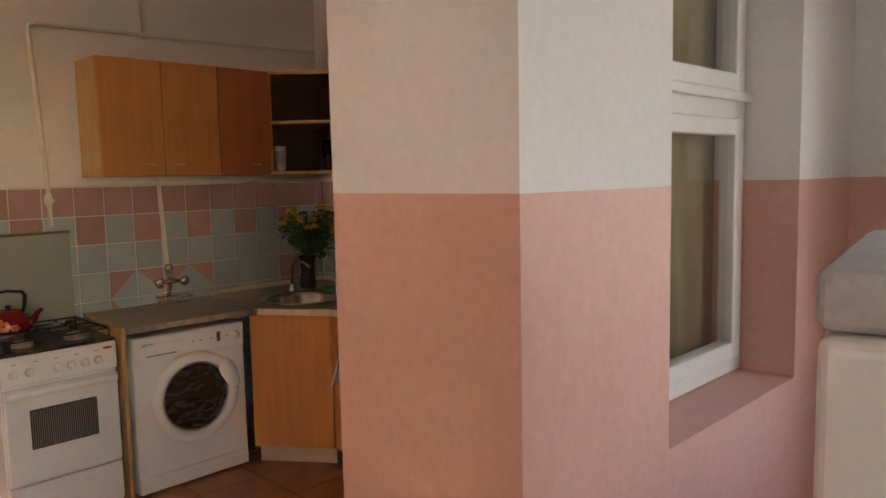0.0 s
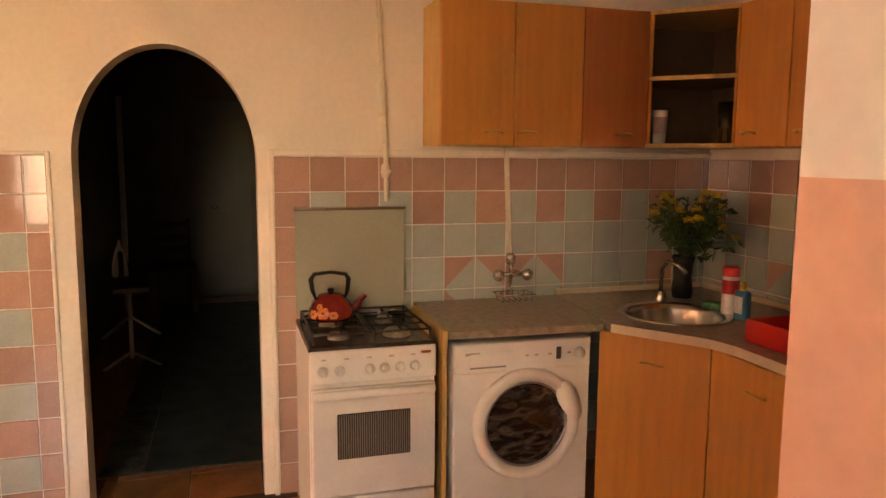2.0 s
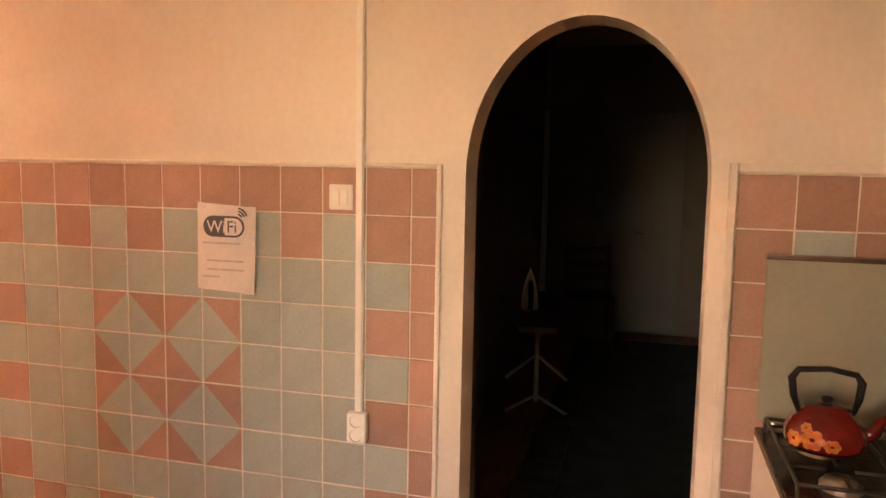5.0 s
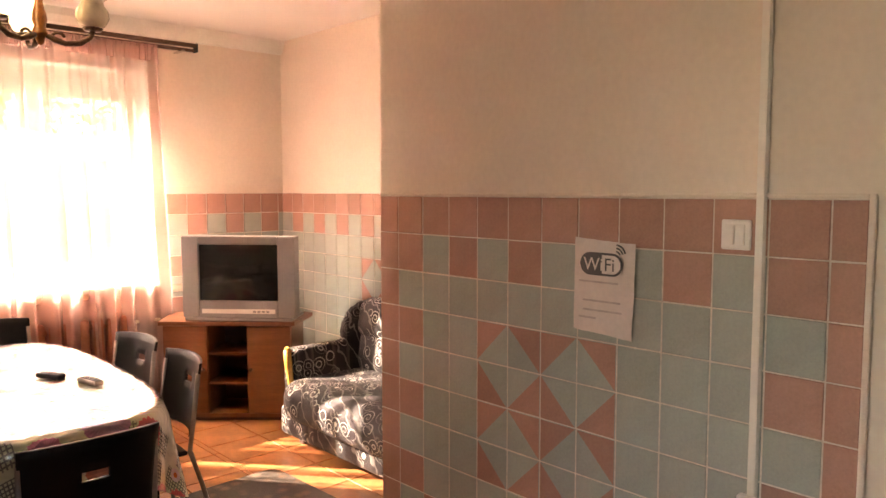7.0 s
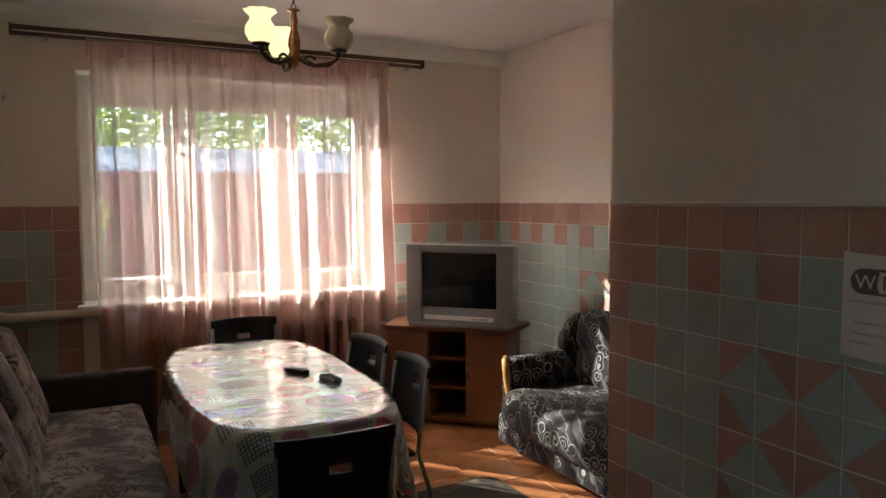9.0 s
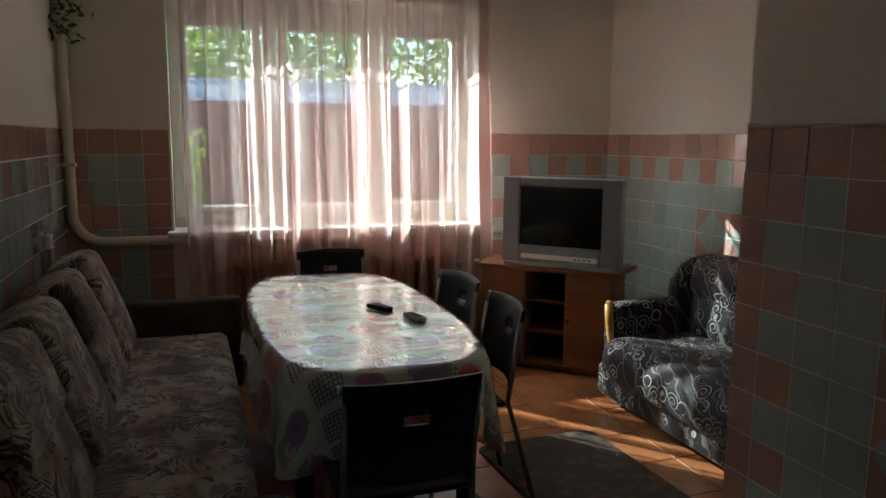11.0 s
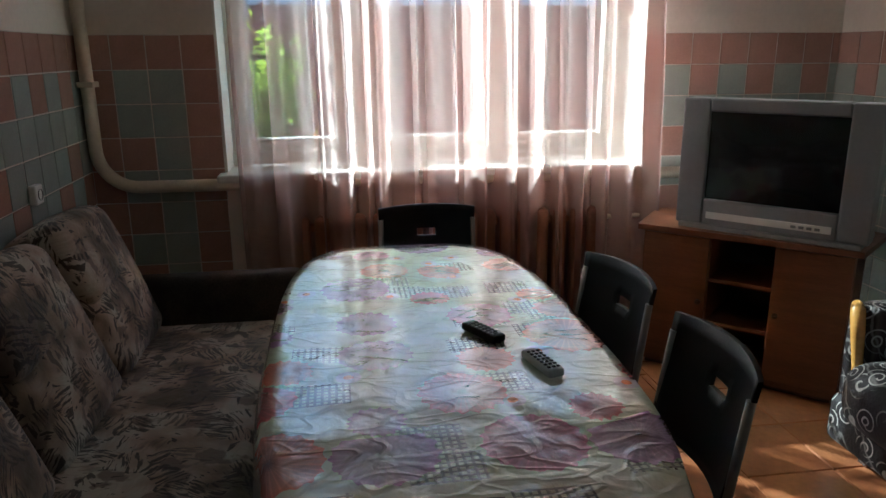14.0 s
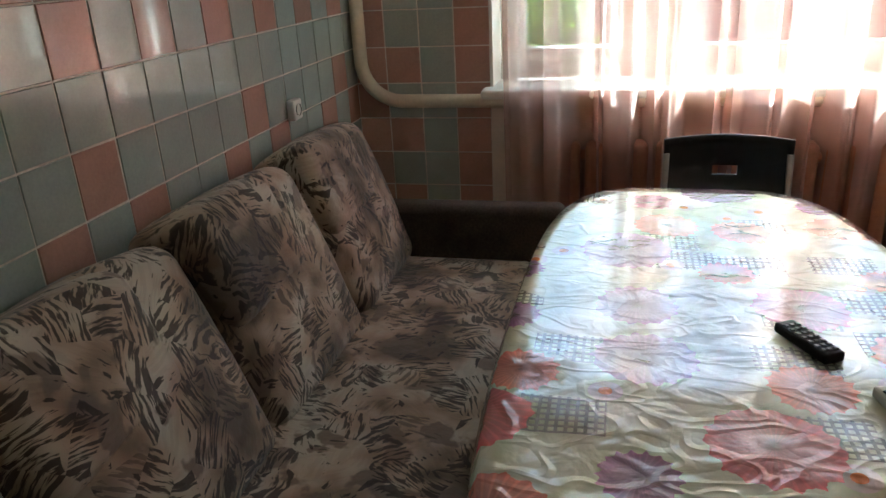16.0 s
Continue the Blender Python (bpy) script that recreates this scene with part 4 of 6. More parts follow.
def dark_sofa():
    root = empty("sofa", pose(0, 0, 0), "black velour sofa with silver scrolls and varnished wooden arm fronts", "sofa")
    y0, y1 = 0.66, 1.96
    xf, xb = 0.285, 1.14
    part("base", soft_block((xf + 0.05, y0, 0.05), (xb, y1 + 0.08, 0.24), 0.04, seed=6), SCROLL, root)
    part("seat_cushion", soft_block((xf, y0, 0.16), (xb - 0.2, y1, 0.405), 0.09, bulge=0.02, seed=7, cuts=8), SCROLL, root)
    for s, y in ((1, y1 - 0.02), (-1, y0 - 0.13)):
        arm = part("armrest", soft_block((xf + 0.10, y, 0.10), (xb - 0.05, y + 0.14, 0.575), 0.05, bulge=0.004, seed=8 + s), SCROLL, root)
        bm = bmesh.new()
        fx = xf + 0.095
        add_tube(bm, [(fx + 0.012, y + 0.035, 0.14), (fx, y + 0.03, 0.36), (fx - 0.012, y + 0.035, 0.48), (fx - 0.004, y + 0.06, 0.56), (fx + 0.012, y + 0.09, 0.57)], [0.016, 0.018, 0.024, 0.026, 0.018], 10)
        part("arm_trim", bm, YELLOWWOOD, arm, "varnished yellow wooden arm front")
        ear = prism([(xb - 0.33, 0.36), (xb - 0.36, 0.60), (xb - 0.33, 0.72), (xb - 0.24, 0.80), (xb - 0.12, 0.82), (xb - 0.02, 0.80), (xb, 0.36)], y - 0.005, y + 0.12, "y")
        bmesh.ops.bevel(ear, geom=list(ear.edges), offset=0.03, segments=3, affect="EDGES")
        smooth(part("back_wing", ear, SCROLL, root))
    for i in range(2):
        ya = y0 + i * (y1 - y0) / 2
        m = pose(xb - 0.30, ya, 0.40, 0, 12, 0)
        part("back_cushion", soft_block((-0.02, 0.01, -0.03), (0.20, (y1 - y0) / 2 - 0.01, 0.44), 0.09, m, bulge=0.03, seed=41 + i, cuts=6), SCROLL, root)
        part("head_roll", soft_block((-0.06, 0.015, 0.20), (0.10, (y1 - y0) / 2 - 0.015, 0.46), 0.075, m, bulge=0.02, seed=44 + i, cuts=6), SCROLL, root)
    for y in (y0 + 0.06, y1 - 0.08):
        for x in (xf + 0.12, xb - 0.12):
            part("foot", box((x, y, 0), (x + 0.05, y + 0.05, 0.06), 0.004), DARKWOOD, root)


def table_outline(cx, cy, hx, hy, n=72, power=4.2):
    out = []
    for k in range(n):
        a = k * math.tau / n
        c, s = math.cos(a), math.sin(a)
        out.append((cx + hx * math.copysign(abs(c) ** (2 / power), c), cy + hy * math.copysign(abs(s) ** (2 / 2.9), s)))
    return out


TCX, TCY = -1.185, 1.585


def dining_table():
    root = empty("dining_table", pose(TCX, TCY, 0), "dark dining table with black metal legs under a cloth", "table")
    part("tabletop", prism(table_outline(0, 0, 0.405, 0.885), 0.708, 0.732), DARKWOOD, root)
    part("apron", boxes([((-0.33, -0.7, 0.64), (0.33, -0.67, 0.712)), ((-0.33, 0.67, 0.64), (0.33, 0.7, 0.712)), ((-0.33, -0.67, 0.64), (-0.30, 0.67, 0.712)), ((0.30, -0.67, 0.64), (0.33, 0.67, 0.712))]), BLACK, root)
    for sx in (-1, 1):
        for sy in (-1, 1):
            part("leg", box((sx * 0.30 - 0.03, sy * 0.66 - 0.03, 0), (sx * 0.30 + 0.03, sy * 0.66 + 0.03, 0.71), 0.006), BLACK, root)


def tablecloth():
    root = empty("tablecloth", pose(TCX, TCY, 0), "creased flowered oilcloth in pale green, red and violet", "tablecloth")
    bm = bmesh.new()
    n = 180
    rnd = random.Random(12)
    ph = [rnd.uniform(0, 6.28) for _ in range(6)]
    rings, plan = [], {}
    for s in [0.004, 0.03, 0.06, 0.09] + [0.12 + 0.88 * k / 16 for k in range(17)]:
        ring = []
        for x, y in table_outline(0, 0, 0.412 * s, 0.892 * s, n):
            z = 0.7415 + 0.005 * noise.noise(Vector((x * 3 + 2, y * 9, 1))) + 0.003 * abs(noise.noise(Vector((x * 5 - y * 2, y * 6 + x * 3, 4)))) * 2
            ring.append(bm.verts.new((x, y, z if s < 0.99 else 0.740)))
            plan[ring[-1]] = (x, y)
        rings.append(ring)
    for j in range(1, 11):
        v = j / 10
        ring = []
        for k, (x, y) in enumerate(table_outline(0, 0, 0.418, 0.898, n)):
            a = k * math.tau / n
            corner = abs(math.sin(2 * a)) ** 3
            fold = (math.sin(a * 9 + ph[0]) + 0.6 * math.sin(a * 17 + ph[1])) * 0.016 * v
            flare = 0.008 + 0.03 * v * (0.4 + corner) + fold * (0.5 + corner)
            nx, ny = math.cos(a), math.sin(a)
            drop = 0.26 + 0.11 * corner + 0.012 * math.sin(a * 5 + ph[2])
            ring.append(bm.verts.new((x + nx * flare, y + ny * flare, 0.738 - drop * (v ** 0.9) + (0.002 if j == 1 else 0))))
            plan[ring[-1]] = (x + nx * drop * v, y + ny * drop * v)
        rings.append(ring)
    for q, w in zip(rings, rings[1:]):
        for k in range(n):
            bm.faces.new((q[k], q[(k + 1) % n], w[(k + 1) % n], w[k])).smooth = True
    bm.faces.new(rings[0][::-1]).smooth = True
    uv = bm.loops.layers.uv.new("unrolled")
    for f in bm.faces:
        for lp in f.loops:
            lp[uv].uv = plan[lp.vert]
    part("cloth", bm, CLOTH, root)


def chair_model():
    root = empty("chair", pose(0, 0, 0), "black plastic dining chair with slotted curved backrest and tube legs", "chair", "chairs round the table")
    # the chair faces +y; its back stands at y = 0
    w, top, low = 0.20, 0.825, 0.52
    nx, nz = 20, 10
    for name in ("backrest",):
        bm = bmesh.new()
        sheets = []
        for side in (0, 1):
            g = []
            for j in range(nz + 1):
                v = j / nz
                row = []
                for i in range(nx + 1):
                    u = i / nx * 2 - 1
                    z = low + (top - low) * v - 0.028 * (u * u) * 0 + (0.008 * (1 - u * u) if j == nz else 0)
                    y = -0.045 * (1 - u * u) - 0.05 * v + side * 0.012
                    row.append(bm.verts.new((u * w * (0.93 + 0.07 * v), y, z)))
                g.append(row)
            sheets.append(g)
        slot = {(i, j) for i in (8, 9, 10, 11) for j in (6,)}
        for s, g in enumerate(sheets):
            for j in range(nz):
                for i in range(nx):
                    if (i, j) not in slot:
                        f = (g[j][i], g[j][i + 1], g[j + 1][i + 1], g[j + 1][i])
                        bm.faces.new(f if s == 0 else f[::-1]).smooth = True
        a, b = sheets
        edge = [(0, i) for i in range(nx + 1)] + [(j, nx) for j in range(1, nz + 1)] + [(nz, i) for i in range(nx - 1, -1, -1)] + [(j, 0) for j in range(nz - 1, 0, -1)]
        hole = [(6, 8), (6, 9), (6, 10), (6, 11), (6, 12), (7, 12), (7, 11), (7, 10), (7, 9), (7, 8)]
        for loop in (edge, hole):
            for p, q in zip(loop, loop[1:] + loop[:1]):
                bm.faces.new((a[p[0]][p[1]], b[p[0]][p[1]], b[q[0]][q[1]], a[q[0]][q[1]]))
        bmesh.ops.recalc_face_normals(bm, faces=bm.faces)
        part(name, bm, BLACK, root)
    smooth(part("seat", box((-0.20, 0.02, 0.445), (0.20, 0.40, 0.465), 0.009, 3), BLACK, root))
    for s in (-1, 1):
        x = s * 0.192
        part("leg", tube([(x, -0.115, 0.0), (x, -0.04, 0.30), (x, 0.01, 0.46), (x, -0.005, 0.56), (x * 0.99, -0.035, 0.78)], 0.0105, 8), TUBE, root, "grey steel tube back leg")
        part("leg", tube([(x * 0.95, 0.42, 0.0), (x * 0.95, 0.36, 0.25), (x * 0.95, 0.33, 0.445)], 0.0105, 8), TUBE, root)
    part("stretcher", tube([(-0.185, 0.34, 0.38), (0.185, 0.34, 0.38)], 0.009, 8), TUBE, root)
    return root


def tv_set():
    m = pose(0.37, 2.585, 0.70, 0, 0, -47.5)
    root = empty("television", m, "silver-grey tube television with a dark screen on the corner stand", "television")
    w, h = 0.385, 0.545
    bm = bmesh.new()
    x0, z0, z1 = 0.268, 0.115, 0.49
    for lo, hi in (((-w, -0.03, 0), (-x0, 0.08, h)), ((x0, -0.03, 0), (w, 0.08, h)), ((-x0, -0.03, 0), (x0, 0.08, z0)), ((-x0, -0.03, z1), (x0, 0.08, h))):
        add_box(bm, lo, hi, 0.008)
    part("bezel", bm, GREYPLASTIC, root, "silver-grey plastic front")
    scr = bmesh.new()
    n = 8
    g = [[scr.verts.new((-x0 + 2 * x0 * i / n, -0.012 - 0.012 * (1 - (2 * i / n - 1) ** 2) * (1 - (2 * j / n - 1) ** 2), z0 + (z1 - z0) * j / n)) for i in range(n + 1)] for j in range(n + 1)]
    for j in range(n):
        for i in range(n):
            scr.faces.new((g[j][i], g[j][i + 1], g[j + 1][i + 1], g[j + 1][i])).smooth = True
    part("screen", scr, DARKGLASS, root)
    bk = bmesh.new()
    f = [bk.verts.new(v) for v in ((-w + 0.01, 0.08, 0.01), (w - 0.01, 0.08, 0.01), (w - 0.01, 0.08, h - 0.01), (-w + 0.01, 0.08, h - 0.01))]
    e = [bk.verts.new(v) for v in ((-0.22, 0.40, 0.02), (0.22, 0.40, 0.02), (0.22, 0.40, 0.36), (-0.22, 0.40, 0.36))]
    for i in range(4):
        j = (i + 1) % 4
        bk.faces.new((f[i], f[j], e[j], e[i]))
    bk.faces.new(e)
    bk.faces.new(f[::-1])
    bmesh.ops.recalc_face_normals(bk, faces=bk.faces)
    part("back_housing", bk, GREYPLASTIC, root)
    part("base", box((-w + 0.02, -0.045, -0.018), (w - 0.02, 0.25, 0.004), 0.006), GREYPLASTIC, root)
    part("control_strip", box((-0.25, -0.034, 0.03), (0.25, -0.028, 0.06), 0.002), APPLIANCE, root)
    for i in range(4):
        part("button", box((0.10 + i * 0.03, -0.038, 0.038), (0.12 + i * 0.03, -0.033, 0.05), 0.002), GREYPLASTIC, root)
    s = empty("tv_stand", pose(0.272, 2.595, 0, 0, 0, -43.7), "reddish-brown wooden corner television stand with open shelves", "tv stand")
    t = [(-0.455, -0.005), (0.455, -0.005), (0.50, 0.40), (0.12, 0.60), (-0.12, 0.60), (-0.50, 0.40)]
    part("top", prism([(x, y * 0.95) for x, y in t], 0.655, 0.68), STANDWOOD, s)
    part("bottom", prism([(x * 0.93, y * 0.9 + 0.02) for x, y in t], 0.03, 0.055), STANDWOOD, s)
    part("plinth", box((-0.40, 0.05, 0), (0.40, 0.30, 0.03)), DARKWOOD, s)
    for x in (-0.43, -0.15, 0.13, 0.41):
        part("upright", box((x, 0.02, 0.055), (x + 0.02, 0.38, 0.655)), STANDWOOD, s)
    for a, b, hx in ((-0.43, -0.13, -0.16), (0.13, 0.43, 0.16)):
        d = part("door", box((a + 0.004, 0.002, 0.06), (b - 0.004, 0.019, 0.65), 0.002), STANDWOOD, s)
        smooth(part("knob", lathe([(0.0, 0.02), (0.012, 0.016), (0.012, 0.008), (0.006, 0.0)], 12, pose(hx, 0.0, 0.36, 90)), DARKWOOD, d))
    for z in (0.25, 0.45):
        part("shelf", box((-0.13, 0.03, z), (0.13, 0.37, z + 0.016)), STANDWOOD, s)
    part("back_panel", box((-0.41, 0.38, 0.05), (0.43, 0.39, 0.655)), DARKWOOD, s)


PALEGREY = material("pale_grey_plastic", (0.58, 0.58, 0.56), 0.4, vary=0.03, bump=0.0)
FAINTINK = material("faint_print", (0.55, 0.47, 0.45), 0.8, vary=0.1, scale=40)


def remote(name, m, body, label):
    root = empty(name, m, label, "remote control", "remote controls")
    part("body", box((-0.021, -0.066, 0), (0.021, 0.066, 0.020), 0.006, 3), body, root)
    for i in range(3):
        for j in range(7):
            part("button", box((-0.016 + i * 0.012, -0.054 + j * 0.0155, 0.019), (-0.008 + i * 0.012, -0.046 + j * 0.0155, 0.0225), 0.0015), BLACK if body is not BLACK else GREYPLASTIC, root)


def chandelier():
    cx, cy = -1.02, 1.62
    root = empty("chandelier", pose(cx, cy, 0), "three-arm bronze and wood chandelier, two frilled shades lit", "chandelier")
    part("stem", lathe([(0.0, 2.17), (0.012, 2.175), (0.02, 2.20), (0.034, 2.215), (0.03, 2.23), (0.022, 2.25), (0.03, 2.275), (0.026, 2.31), (0.015, 2.35), (0.018, 2.39), (0.012, 2.43), (0.03, 2.435), (0.03, 2.44), (0.0, 2.445)], 20), TURNED, root, "turned varnished wooden stem")
    ch = bmesh.new()
    for k in range(7):
        z = 2.45 + k * 0.037
        a = k % 2 * math.pi / 2
        add_tube(ch, [(0.011 * math.cos(q) * math.cos(a), 0.011 * math.cos(q) * math.sin(a), z + 0.018 * math.sin(q)) for q in [i * math.tau / 10 for i in range(11)]], 0.003, 5)
    part("chain", ch, BRONZE, root)
    part("ceiling_rose", lathe([(0.0, 2.69), (0.03, 2.695), (0.055, 2.72), (0.06, CEIL)], 20), BRONZE, root)
    bulbs = []
    for k, (ang, lit) in enumerate(((-150, True), (90, True), (-30, False))):
        a = radians(ang)
        d = Vector((math.cos(a), math.sin(a), 0))
        arm = bmesh.new()
        prof = [(0.02, 2.215), (0.06, 2.195), (0.10, 2.18), (0.16, 2.185), (0.20, 2.21), (0.21, 2.24)]
        add_tube(arm, [(d.x * r, d.y * r, z) for r, z in prof], [0.011, 0.015, 0.011, 0.013, 0.010, 0.012], 8)
        add_tube(arm, [(d.x * (0.07 + 0.025 * math.cos(q)), d.y * (0.07 + 0.025 * math.cos(q)), 2.205 + 0.02 * math.sin(q)) for q in [i * 0.5 for i in range(11)]], 0.007, 6)
        ob = part("arm", arm, BRONZE, root)
        p = d * 0.21
        part("cup", lathe([(0.0, 2.235), (0.035, 2.238), (0.042, 2.25), (0.02, 2.256)], 16, Matrix.Translation(p)), BRONZE, ob)
        sh = part("shade", lathe([(0.022, 2.252), (0.052, 2.262), (0.068, 2.295), (0.064, 2.325), (0.046, 2.352), (0.046, 2.365), (0.062, 2.385), (0.072, 2.392)], 32, Matrix.Translation(p), 0.10, 8), LIT if lit else UNLIT, ob, "lit frilled frosted glass shade" if lit else "unlit frilled frosted glass shade")
        if lit:
            bulbs.append((cx + p.x, cy + p.y, 2.45))
    for b in bulbs:
        d = bpy.data.lights.new("bulb", "POINT")
        d.energy, d.color, d.shadow_soft_size = BULB_W, (1.0, 0.72, 0.42), 0.05
        new("bulb", d).location = b


def wall_switch(m, keys, label, z=0.0):
    root = empty("light_switch", m, label, "light switch")
    part("plate", box((-0.041, -0.012, -0.041), (0.041, 0, 0.041), 0.006, 3), APPLIANCE, root)
    w = 0.056 / keys
    for i in range(keys):
        part("rocker", box((-0.028 + i * w + 0.001, -0.019, -0.028), (-0.028 + (i + 1) * w - 0.001, -0.011, 0.028), 0.003), APPLIANCE, root)


def socket(m, label, gangs=1):
    root = empty("power_socket", m, label, "socket")
    part("plate", box((-0.034, -0.03, -0.05 if gangs == 2 else -0.036), (0.034, 0, 0.05 if gangs == 2 else 0.036), 0.007, 3), APPLIANCE, root)
    for i in range(gangs):
        z = (0.024 - 0.048 * i) if gangs == 2 else 0.0
        # wells and pin holes get dark tones: recess shade put into colour
        d = part("socket_well", lathe([(0.021, 0.002), (0.019, -0.004), (0.0, -0.004)], 18, pose(0, -0.031, z, 90)), TUBE, root)
        for s in (-1, 1):
            part("pin_hole", lathe([(0.0035, 0.001), (0.0, 0.0011)], 8, pose(s * 0.008, -0.0275, z, 90)), INK, d)


def poster():
    m = pose(-0.012, -0.565, 1.243, 0, 0, -90)
    root = empty("notice", m, "wrinkled white paper notice with a WiFi mark, taped to tiles", "notice")
    bm = bmesh.new()
    nx, nz = 14, 18
    rnd = random.Random(2)
    g = []
    for j in range(nz + 1):
        row = []
        for i in range(nx + 1):
            u, v = i / nx - 0.5, j / nz - 0.5
            y = -0.002 - 0.006 * abs(noise.noise(Vector((u * 4, v * 4, 3)))) - 0.012 * max(0, u - 0.25) * max(0, -v) * 4
            row.append(bm.verts.new((u * 0.222 + 0.004 * v, y, v * 0.297 - 0.012 * u + 0.002 * noise.noise(Vector((u * 9, v * 9, 0))))))
        g.append(row)
    for j in range(nz):
        for i in range(nx):
            bm.faces.new((g[j][i], g[j][i + 1], g[j + 1][i + 1], g[j + 1][i])).smooth = True
    part("sheet", bm, PAPER, root)
    o = prism([(x, z) for x, z in arc(-0.045, 0.075, 0.036, 90, 270, 10) + arc(0.04, 0.075, 0.036, -90, 90, 10)], -0.0135, -0.0125, "y")
    part("mark", o, INK, root, "dark rounded mark")
    o = prism([(x, z) for x, z in [(0.002, 0.046)] + arc(0.04, 0.075, 0.029, -90, 90, 10) + [(0.002, 0.104)]], -0.0150, -0.0142, "y")
    part("mark_half", o, PAPER, root)
    for text, x, mt, w in (("Wi", -0.066, PAPER, 0.052), ("Fi", 0.010, INK, 0.05)):
        cu = bpy.data.curves.new("lettering", "FONT")
        cu.body, cu.size, cu.extrude = text, 0.058, 0.0003
        tmp = bpy.data.objects.new("lettering", cu)
        scene.collection.objects.link(tmp)
        bpy.context.view_layer.update()
        me = bpy.data.meshes.new_from_object(tmp.evaluated_get(bpy.context.evaluated_depsgraph_get()))
        bpy.data.objects.remove(tmp)
        me.materials.clear()
        me.materials.append(mt)
        ob = new("lettering", me)
        ob.parent, ob.matrix_local = root, pose(x, -0.0162, 0.055, 90, 0, 0)
    for k, r in enumerate((0.014, 0.024, 0.034)):
        bm = bmesh.new()
        add_tube(bm, [(0.052 + r * math.cos(radians(a)), -0.014, 0.104 + r * math.sin(radians(a))) for a in range(15, 86, 10)], 0.0028, 5)
        part("signal_arc", bm, INK, root)
    rows = ((0.015, -0.085, 0.06), (-0.045, -0.07, 0.07), (-0.075, -0.07, 0.075), (-0.10, -0.085, -0.02))
    for z, a, b in rows:
        part("text_line", box((a, -0.0130, z), (b, -0.0122, z + 0.006)), FAINTINK, root)


def conduit():
    root = empty("cable_duct", pose(0, 0, 0), "white plastic cable duct running down the wall", "cable duct")
    part("channel", box((-0.010, -1.062, 0.72), (0.002, -1.035, CEIL), 0.002), WHITEGLOSS, root)
    part("cover_strip", box((-0.016, -1.060, 0.72), (-0.009, -1.037, CEIL), 0.003), WHITEGLOSS, root)


def rug():
    root = empty("rug", pose(-0.23, 1.17, 0.001, 0, 0, 2), "small dark patterned rug with rounded corners", "rug")
    m, t, b, co = node_mat("dark_rug")
    n = tex(t, "ShaderNodeTexVoronoi", mapped(t, co), Scale=14.0)
    n2 = tex(t, "ShaderNodeTexNoise", mapped(t, co), Scale=160.0, Detail=2.0)
    t.links.new(blend(t, 0.6, ramp(t, n.outputs["Distance"], [(0.2, (0.16, 0.10, 0.06)), (0.5, (0.07, 0.05, 0.035))]), n2.outputs["Color"], "MULTIPLY"), b.inputs["Base Color"])
    b.inputs["Roughness"].default_value = 0.95
    bumped(t, b, n2.outputs["Fac"], 0.6)
    o = []
    for cx, cy, a in ((0.25, 0.40, 0), (-0.25, 0.40, 90), (-0.25, -0.40, 180), (0.25, -0.40, 270)):
        o += arc(cx, cy, 0.07, a, a + 90, 6)
    part("woven_body", prism(o, 0.0, 0.010), m, root)
    o2 = [(x * 1.015, y * 1.01) for x, y in o]
    part("binding", prism(o2, 0.0, 0.006), DARKWOOD, root)


beige_sofa()
dark_sofa()
dining_table()
tablecloth()
chair = chair_model()
chair.matrix_world = pose(-1.255, 0.41, 0, 0, 0, 0)
copy_thing(chair, pose(-1.055, 2.70, 0, 0, 0, 180))
copy_thing(chair, pose(-0.65, 1.775, 0, 0, 0, 97))
copy_thing(chair, pose(-0.655, 1.215, 0, 0, 0, 87))
tv_set()
remote("remote_control", pose(-1.062, 1.535, 0.744, 0, 0, 28), BLACK, "black remote control on the oilcloth")
remote("remote_control", pose(-0.966, 1.325, 0.744, 0, 0, 14), PALEGREY, "silver remote control with dark keys on oilcloth")
chandelier()
wall_switch(pose(-0.005, -0.985, 1.428, 0, 0, -90), 2, "white double light switch on the tiles")
socket(pose(-0.005, -1.05, 0.674, 0, 0, -90), "white double power socket under the cable duct", 2)
socket(pose(LEFT_X + 0.004, 2.66, 0.945, 0, 0, 90), "cream power socket above the beige sofa")
poster()
conduit()
rug()

# ---- kitchen things ----


def handle(parent, m, w=0.075):
    ob = part("handle", tube([(-w / 2, 0, 0), (-w / 2 * 0.9, -0.018, 0.004), (0, -0.024, 0.007), (w / 2 * 0.9, -0.018, 0.004), (w / 2, 0, 0)], 0.0045, 8), BRASS, parent, "brass bow handle")
    ob.matrix_local = m


BURNER = material("burner_cap", (0.26, 0.22, 0.18), 0.45, metal=0.6, vary=0.2, scale=25, bump=0.1)
HOBTOP = material("stained_hob", (0.075, 0.055, 0.042), 0.22, vary=0.3, scale=14, bump=0.05, second=(0.022, 0.018, 0.016))


